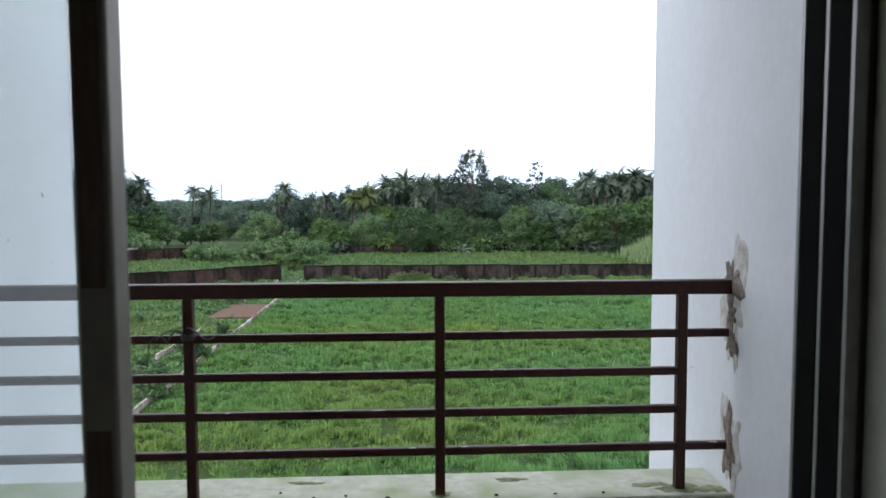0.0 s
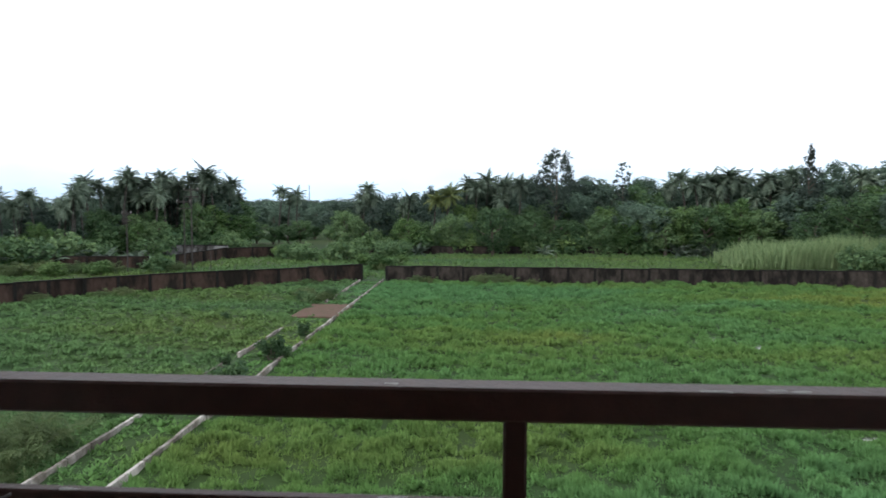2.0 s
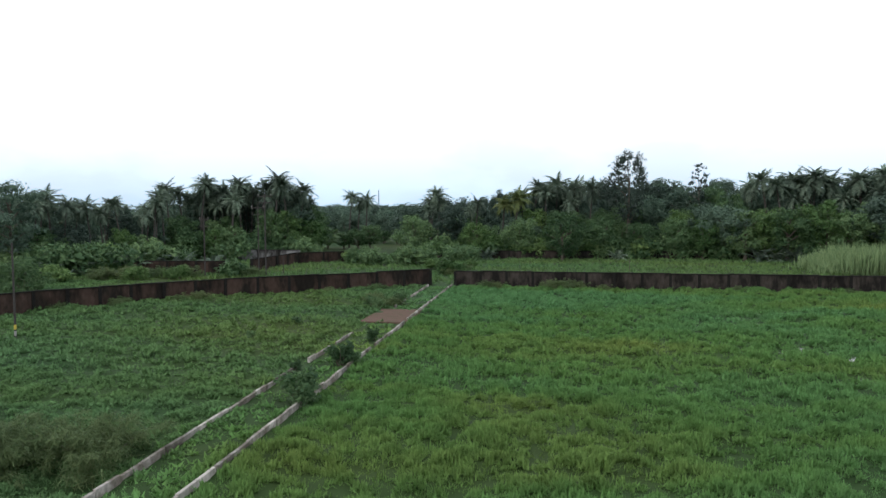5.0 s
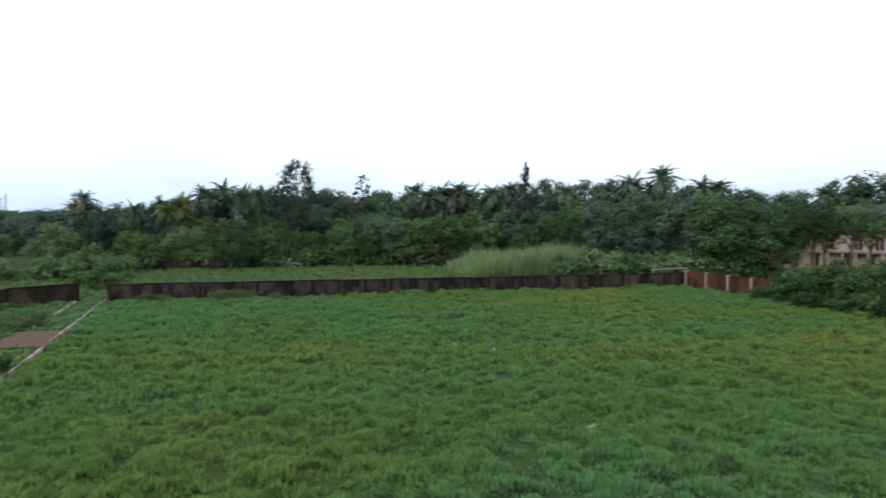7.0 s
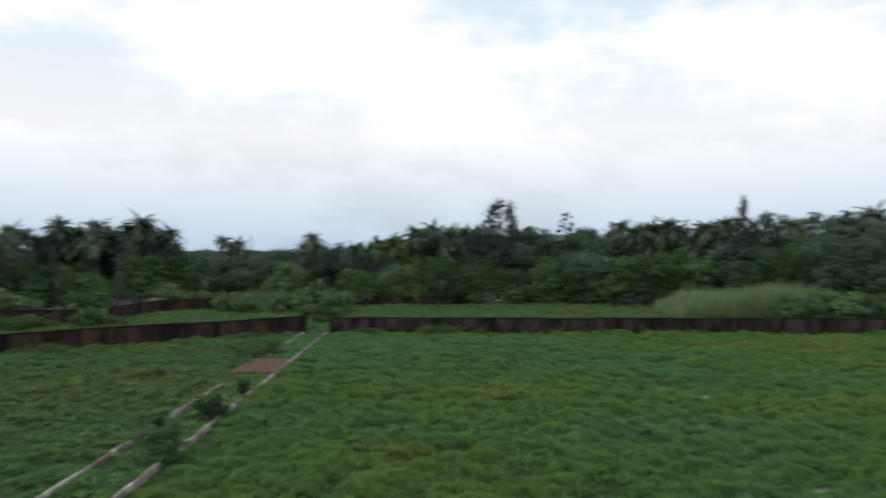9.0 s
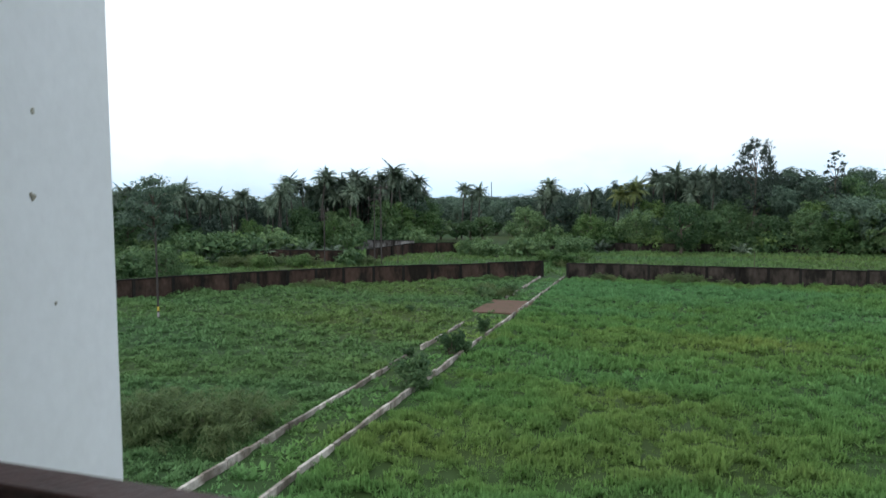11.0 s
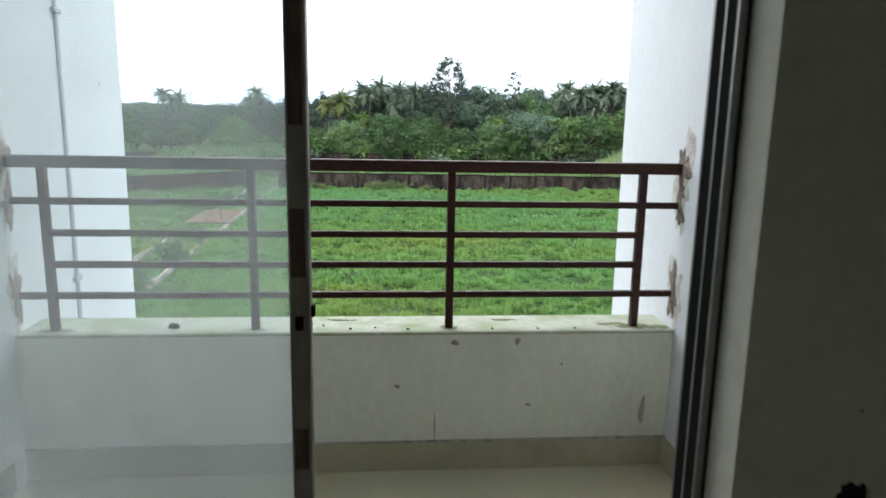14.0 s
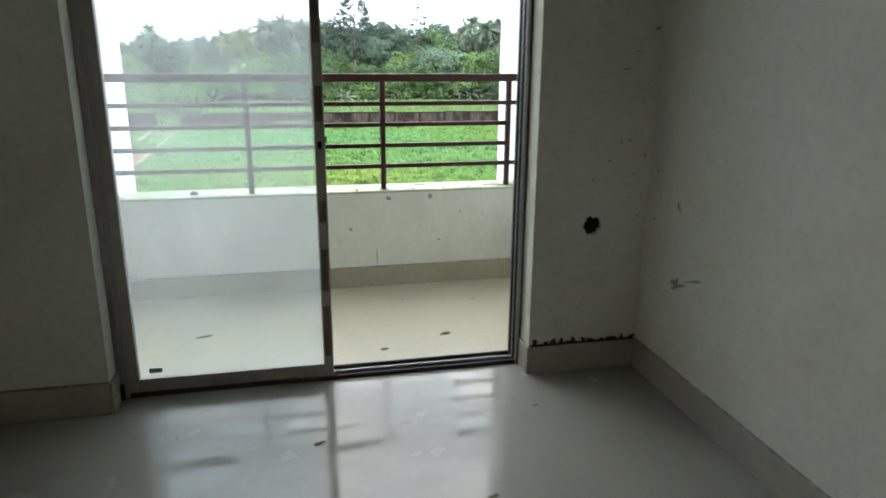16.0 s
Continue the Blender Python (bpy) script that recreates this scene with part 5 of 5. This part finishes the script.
# lower trees and shrubs along the edge of the wood
for kd, a, d, e in (("airy", 0.2, 108, -0.25), ("airy", 24.4, 104, -0.45), ("light", 14.0, 113, -0.2), ("light", 16.9, 114, 0.0), ("light", 20.8, 114, -0.3), ("mango", -3.2, 112, -0.9), ("light", -29.0, 119, -1.5), ("light", -26.5, 119, -1.2), ("mango", 9.0, 114, -0.9),
                    ("light", 6.0, 112, -1.1), ("mango", 27.5, 104, 0.6), ("round", 30.0, 102, 1.4), ("round", 33.2, 100, 1.9), ("round2", 36.0, 98, 1.6), ("mango", 38.5, 96, 1.5), ("mango", 40.8, 95, 1.2), ("airy", 42.4, 97, 0.9), ("open", 44.4, 99, 1.2), ("open", 47.8, 103, 1.5), ("open", 46.2, 104, 0.6), ("lime", 15.4, 115, -0.2), ("lime", 19.4, 115, 0.35), ("lime", 11.0, 113, -1.0), ("lime", -27.8, 118, -1.5), ("lime", -6.8, 112, -1.2), ("light", 3.4, 112, -0.8), ("round2", 12.6, 114, 0.1), ("round", -8.8, 115, 0.2), ("mango", -12.0, 116, -0.6),
                    ("round", 61.6, 96, 4.4), ("round2", 63.4, 92, 5.2), ("round", 65.0, 90, 5.2), ("round", 61.0, 100, 2.6), ("round2", 63.0, 88, 2.0), ("open", 49.0, 106, 1.0), ("open", 45.4, 101, 1.4), ("mango", -41.0, 68, -3.3), ("tiered", -41.6, 98, 2.05)):
    grown(KINDS[kd], a, d, e, NATURAL[kd])
for k in range(70):
    a = -12 + 34 * k / 70 + rng_t.uniform(-0.4, 0.4)
    x, y = bearing(a, (111.5 + rng_t.uniform(-1, 3)) / math.cos(radians(a)) * (1 if a < 18 else 0.97))
    plant(BUSHES[rng_t.choice(("dark", "wide", "green", "dark"))], x, y + 1.5, rng_t.uniform(0.9, 1.7))
for k in range(44):
    a = -52 + 32 * k / 44 + rng_t.uniform(-0.4, 0.4)
    x, y = bearing(a, (100 if a < -31 else 119) + rng_t.uniform(-3, 5))
    plant(BUSHES[rng_t.choice(("dark", "wide", "green"))], x, y, rng_t.uniform(0.9, 1.8))
for k in range(18):
    a = 28 + 13 * k / 18 + rng_t.uniform(-0.4, 0.4)
    x, y = bearing(a, 95 + rng_t.uniform(-3, 3))
    plant(BUSHES[rng_t.choice(("dark", "wide"))], x, y, rng_t.uniform(0.9, 1.6))
for x, y, s, kd in ((-20.2, 97, 1.35, "dark"), (-22.5, 99, 1.0, "dark"), (-26.4, 96, 1.15, "dark"), (-29, 98, 1.1, "dark"), (-31, 101, 0.9, "green"), (-13.2, 83, 0.95, "green"), (-16.5, 90, 0.7, "green"), (-14.8, 105, 1.2, "wide"), (-12, 95, 0.5, "green"),
                    (-38.5, 77, 0.95, "dark"), (-44, 74, 0.8, "green"), (-48, 72, 0.8, "green"), (-55, 68, 1.0, "green"), (-52, 56, 1.5, "dark"), (-57, 50, 1.6, "dark"), (-60, 44, 1.5, "dark"), (-54, 46, 1.1, "wide"),
                    (50, 51.5, 1.4, "dark"), (51.5, 48, 1.3, "dark"), (52.5, 44, 1.4, "wide"), (50.8, 46, 0.8, "dark"), (53, 40.5, 1.2, "dark"), (52, 37, 1.2, "dark"), (53.5, 34, 1.3, "wide"), (48.5, 37, 0.95, "dark"), (47.6, 33.5, 1.05, "dark"), (50.2, 41.5, 0.9, "green"), (55, 31, 1.2, "wide"), (54.5, 47, 1.3, "dark"), (56, 53, 1.1, "wide"), (51.0, 30.5, 0.8, "dark"), (50.6, 34.5, 0.9, "wide"), (52.6, 27.5, 0.7, "green"), (60, 44, 1.3, "wide"), (64, 48, 1.5, "dark"), (66, 41, 1.4, "wide"), (70, 45, 1.5, "dark"), (60, 36, 1.2, "wide"), (73, 52, 1.6, "dark"), (68, 56, 1.4, "wide"), (77, 46, 1.6, "dark"), (62, 55, 1.2, "dark"), (79, 55, 1.5, "wide"), (49.2, 55.0, 0.7, "dark")):
    plant(BUSHES["deep" if x > 47 and (kd == "dark" or x > 55) else kd], x, y, s * (0.7 if 47 < x < 58 else 0.9))
for x, y, s, h in ((51.8, 53.0, 0.9, 1.0), (51.9, 50.6, 1.1, 1.25), (51.6, 48.0, 1.15, 1.45), (52.0, 45.6, 1.2, 1.35), (51.7, 43.2, 1.0, 1.4), (52.2, 41.0, 1.15, 1.55), (51.8, 38.8, 0.9, 1.25), (52.6, 36.4, 0.8, 1.1), (49.4, 45.2, 0.65, 0.6), (49.2, 40.6, 0.7, 0.6), (49.0, 36.2, 0.5, 0.5), (46.6, 32.6, 0.85, 0.75), (48.4, 48.6, 0.5, 0.5),
                   (55, 49, 1.2, 1.2), (56, 44, 1.3, 1.2), (57, 39, 1.2, 1.2), (61, 50, 1.4, 1.2), (63, 44, 1.4, 1.2), (66, 52, 1.5, 1.2), (58, 55, 1.3, 1.1), (70, 49, 1.5, 1.2), (74, 54, 1.6, 1.2)):
    plant(BUSHES["deep"], x, y, s, h)
for k in range(22):
    y = 33 + 20 * (k + rng_t.uniform(-0.4, 0.4)) / 22
    plant(BUSHES[rng_t.choice(("deep", "deep", "green"))], 51.0 - rng_t.uniform(0.0, 1.0), y, rng_t.uniform(0.35, 0.7), rng_t.uniform(0.35, 0.85))
# shrubs on the path, close enough to show single leaves
SPRIG = bush_kind("roadside_shrub", "leafy shrub growing between the kerbs", 0.80, 1.85, 16, 2600, 0.14, M_LEAF_MID, 51, aspect=0.4, loose=0.6)
GRASSY = bush_kind("grassy_shrub", "soft spreading tall grass beside the path", 2.1, 1.5, 30, 9000, 0.40, M_TALL, 52, droop=-2.0, aspect=0.06, loose=1.0)
for x, y, s in ((-10.75, 26.6, 1.15), (-10.4, 26.2, 0.8), (-11.1, 33.3, 1.0), (-10.5, 33.8, 0.6), (-11.2, 40.2, 0.62), (-12.9, 31.8, 0.45), (-13.2, 56.0, 0.9), (-14.4, 53.2, 0.8), (-15.4, 55.0, 0.7), (-18.0, 45.0, 0.5), (-19.0, 40.0, 0.4)):
    plant(SPRIG, x, y, s)
for x, y, s in ((-14.6, 19.2, 0.95), (-16.9, 18.4, 1.0), (-13.6, 55.5, 0.5), (-15.8, 57.5, 0.55), (-7.4, 69.2, 0.5), (-6.4, 69.3, 0.42), (-0.8, 69.0, 0.62), (0.6, 68.9, 0.66), (1.7, 68.9, 0.5), (-18.0, 66.6, 0.4), (-31.5, 56.4, 0.55), (-33, 55.4, 0.4),
                (-36.5, 52.4, 0.5), (16.5, 68.4, 0.4), (4.2, 69.0, 0.35), (26, 68.0, 0.35), (-22, 63.6, 0.35), (-40, 49.6, 0.45), (-44, 76, 0.9), (-47, 75, 0.9), (-50, 74, 1.0), (-53, 73, 0.9), (-36.5, 78, 0.8), (-13.0, 82, 0.6), (-12.2, 90, 0.5)):
    plant(GRASSY, x, y, s, s * 0.8)

log = thing("leaning_trunk", "pale bare trunk leaning beside the far path", "tree trunk", at=(-17.2, 108, GROUND))
part("trunk", tube([(0, 0, -0.1), (1.0, 0.6, 1.1), (2.4, 1.6, 2.2)], [0.14, 0.11, 0.06], 7), M_PALE, log)
# reeds behind the wall
r = np.random.RandomState(61)
N = 15000
t = r.rand(N)
rx, ry = 31 + 30 * t + r.normal(0, 0.7, N), 92 - 6 * t + r.uniform(-5, 5, N)
hgt = (1.5 + 2.0 * np.clip(np.minimum(t * 6, (1 - t) * 2.2), 0, 1)) * r.uniform(0.4, 1.2, N) * (0.75 + 0.5 * value_noise(rx * 0.3, ry * 0.3, LAT_C))
a = r.uniform(0, 2 * np.pi, N)
tilt = r.normal(0, 0.13, (N, 2))
b0 = np.stack([rx, ry, np.full(N, GROUND - 0.05)], -1)
s = np.stack([np.cos(a), np.sin(a), np.zeros(N)], -1) * 0.07
mid_ = b0 + np.stack([tilt[:, 0] * hgt * 0.4, tilt[:, 1] * hgt * 0.4, hgt * 0.6], -1)
tip = b0 + np.stack([tilt[:, 0] * hgt * 1.3, tilt[:, 1] * hgt * 1.3, hgt * 0.95], -1)
tagged(new("reeds", raw_mesh("reeds", np.stack([b0, mid_ + s, tip, mid_ - s], 1).reshape(-1, 3), 4, M_REED)), "stand of tall light green reeds behind the wall", "reeds", kind="stuff")

# ---- poles ----


def pole(x, y, height, radius, label, arm=0.0, bands=False):
    p = thing("utility_pole", label, "pole", at=(x, y, GROUND))
    part("shaft", tube([(0, 0, -0.2), (0, 0, height)], [radius, radius * 0.75], 8), M_POLE, p)
    if arm:
        for z in (height - 0.4, height - 1.2):
            part("crossarm", box(-arm, arm, -0.05, 0.05, z - 0.05, z + 0.05), M_POLE, p)
        for k in (-0.9, 0, 0.9):
            part("insulator", tube([(arm * k, 0, height - 0.35), (arm * k, 0, height - 0.1)], [0.05, 0.035], 6), M_PALE, p)
    if bands:
        part("painted_band", tube([(0, 0, 0.65), (0, 0, 0.95)], radius * 1.04, 8), M_BAND_Y, p, "yellow painted band")
        part("painted_band", tube([(0, 0, 0.25), (0, 0, 0.55)], radius * 1.04, 8), M_PALE, p, "white painted band")
    return p


pole(-33.1, 37.2, 6.0, 0.07, "slim dark pole with painted bands at its foot", 0, True)
pole(-37.0, 81.0, 8.6, 0.09, "dark electricity pole with crossarms", 0.9)
pole(-35.2, 79.0, 10.0, 0.10, "dark electricity pole with crossarms", 0.9)
pole(-42.6, 78.0, 7.2, 0.09, "dark electricity pole with crossarms", 0.6)
pole(-34.0, 81.5, 3.2, 0.05, "short thin post in the field")
pole(-76.6, 290, 16.3, 0.22, "distant lattice-like mast above the trees")
stick = thing("sapling", "thin bare sapling behind the wall", "tree", at=(6.9, 72.4, GROUND))
part("trunk", tube([(0, 0, -0.1), (0.03, 0, 1.8), (0, 0.02, 3.4)], [0.04, 0.03, 0.015], 6), M_BARK, stick)
part("leaves", bmesh.new(), M_LEAF_MID, stick).data = raw_mesh("leaves", lumps(np.array([[0.0, 0.0, 3.2], [0.1, 0.1, 2.9]]), np.array([0.35, 0.3]), 60, 0.2, np.random.RandomState(5)), 3, M_LEAF_MID)

# ---- house among the trees ----
HX, HY = bearing(50.0, 122)
house = thing("house", "cream two-storey house with flat roof and blue sheeting", "house", at=pose(HX, HY, GROUND, 0, 0, -50.4))
S = 0.0993
H0, H1 = (985 - 1225) * S, (1302 - 1225) * S
part("wall", box(H0, H1, 0, 9, -0.2, 5.75), M_HOUSE, house)
roof = part("roof", box(H0 - 0.5, H1 + 0.4, -0.6, 9.4, 5.75, 6.05), M_COPING, house, "dark stained roof slab with eaves")
part("parapet", box(H0, H1, -0.1, 0.1, 6.05, 6.5), M_COPING, roof)


def window(x, z0, z1, w, open_=False):
    wd = part("window", box(x - w / 2, x + w / 2, -0.05, 0.02, z0, z1), M_WINDOW, house)
    for nm, b in (("frame", box(x - w / 2 - 0.12, x - w / 2, -0.10, 0.02, z0 - 0.1, z1 + 0.1)), ("frame", box(x + w / 2, x + w / 2 + 0.12, -0.10, 0.02, z0 - 0.1, z1 + 0.1)),
                  ("frame", box(x - w / 2, x + w / 2, -0.10, 0.02, z1, z1 + 0.12)), ("frame", box(x - 0.05, x + 0.05, -0.08, 0.0, z0, z1)), ("sill", box(x - w / 2 - 0.2, x + w / 2 + 0.2, -0.25, 0.02, z0 - 0.14, z0)),
                  ("sunshade", box(x - w / 2 - 0.3, x + w / 2 + 0.3, -0.6, 0.02, z1 + 0.2, z1 + 0.3))):
        part(nm, b, M_HOUSE if nm != "sunshade" else M_COPING, wd)


for px in (1247, 1283, 1216, 1188, 1150, 1110, 1075, 1040, 1008):
    window((px - 1225) * S, 3.2, 4.95, 1.1)
for px in (1272, 1235, 1205, 1172, 1130, 1090, 1052, 1015):
    window((px - 1225) * S, 0.7, 2.3, 1.2)
part("balcony", box((1150 - 1225) * S, (1240 - 1225) * S, -1.2, 0, 2.75, 3.0), M_PALE, house)
for px in (1168, 1185, 1202, 1220, 1238):
    part("column", box((px - 1225) * S - 0.15, (px - 1225) * S + 0.15, -1.15, -0.85, -0.2, 2.75), M_HOUSE, house)
part("roof_room", box((1148 - 1225) * S, (1226 - 1225) * S, 3, 6, 6.05, 8.8), M_WINDOW, house, "dark rooftop room")
part("roof_tank", box((1150 - 1225) * S, (1225 - 1225) * S, 3, 6, 8.8, 10.0), M_ROOFGREY, house, "grey rooftop tank wall")
for k, px in enumerate((1250, 1276)):
    x0 = (px - 1225) * S
    frame_ = part("solar_panel", box(0, 2.3, 0, 3.0, -0.03, 0.03), M_BLUE, house, "tilted blue solar panel in a pale frame")
    frame_.matrix_basis = pose(x0, 1.2, 6.75, 24, 0, 0)
    for nm, b in (("rim", box(-0.06, 0, -0.06, 3.06, -0.04, 0.05)), ("rim", box(2.3, 2.36, -0.06, 3.06, -0.04, 0.05)), ("rim", box(0, 2.3, -0.06, 0, -0.04, 0.05)), ("rim", box(0, 2.3, 3.0, 3.06, -0.04, 0.05)), ("rim", box(0, 2.3, 1.47, 1.53, 0.031, 0.045))):
        part(nm, b, M_FIN, frame_)
    for q in (0.2, 2.1):
        part("panel_leg", tube([(x0 + q, 3.7, 6.0), (x0 + q, 3.7, 7.85)], 0.05, 6), M_POLE, house)
        part("panel_leg", tube([(x0 + q, 1.4, 6.0), (x0 + q, 1.4, 6.80)], 0.05, 6), M_POLE, house)
annex = thing("annex_building", "half-built annex with blue sheeting and scaffolding", "house", at=pose(HX, HY, GROUND, 0, 0, -50.4))
A0, A1 = (1306 - 1225) * S, (1416 - 1225) * S
# A solid dark block stands for the shade inside the open floor.
part("wall", box(A0, A1, 1.5, 8, -0.2, 4.6), M_WINDOW, annex, "open lower floor drawn as a solid shade-dark block")
part("slab", box(A0, A1, 0, 8, 4.6, 4.8), M_COPING, annex)
part("blue_sheet", box(A0, A1, -0.15, 0.1, 4.8, 6.05), M_BLUE, annex, "bright blue plastic sheeting")
part("upper_room", box((1368 - 1225) * S, A1 - 0.3, 1, 6, 6.05, 9.0), M_PIPE, annex, "pale bluish upper room")
for k in range(12):
    x = (1368 - 1225) * S + 0.12 + k * 0.33
    part("sheet_rib", box(x, x + 0.09, 0.92, 1.0, 6.1, 8.9), M_PIPE, annex, "bluish corrugated sheet rib")
part("upper_roof", box((1362 - 1225) * S, A1, 0.6, 6.3, 9.0, 9.12), M_COPING, annex)
part("upper_wall", box((1330 - 1225) * S, (1362 - 1225) * S, 2, 5, 6.05, 8.9), M_PARAPET, annex, "white upper wall")
for k in range(7):
    x = A0 + 0.2 + k * 0.95
    part("scaffold_pole", tube([(x, -0.5, -0.2), (x + 0.1, -0.5, 9.0 if k in (2, 4, 5) else 6.4)], 0.06, 5), M_POLE, annex)
for z in (2.2, 3.6, 6.9, 8.0):
    part("scaffold_rail", tube([(A0, -0.55, z), (A0 + 5.8, -0.55, z)], 0.05, 5), M_POLE, annex)
shed = thing("shed", "small brick shed with a grey sheet roof", "shed", at=pose(53.4, 29.2, GROUND, 0, 0, -70))
part("wall", box(-1.4, 1.4, -1.2, 1.2, -0.1, 2.5), M_BRICK, shed)
part("roof", box(-1.8, 1.8, -1.6, 1.6, 2.5, 2.62), M_ROOFGREY, shed)
pipe_b = thing("roadside_hut", "low pale wall at the corner of the field", "wall", at=(51.5, 69.5, GROUND))
part("rail", tube([(-4.2, 0.3, 1.85), (0.6, 0.3, 1.95), (0.6, 0.3, 1.2)], 0.06, 7), M_PALE, pipe_b)
part("post", tube([(-4.2, 0.3, -0.1), (-4.2, 0.3, 2.0)], 0.09, 7), M_PALE, pipe_b)

# the model plants stand out of the way and are not kept
for group_ in (KINDS, PALMS, BUSHES):
    for ob in group_.values():
        for c in list(ob.children_recursive):
            bpy.data.objects.remove(c)
        bpy.data.objects.remove(ob)
for ob in (SPRIG, GRASSY):
    for c in list(ob.children_recursive):
        bpy.data.objects.remove(c)
    bpy.data.objects.remove(ob)
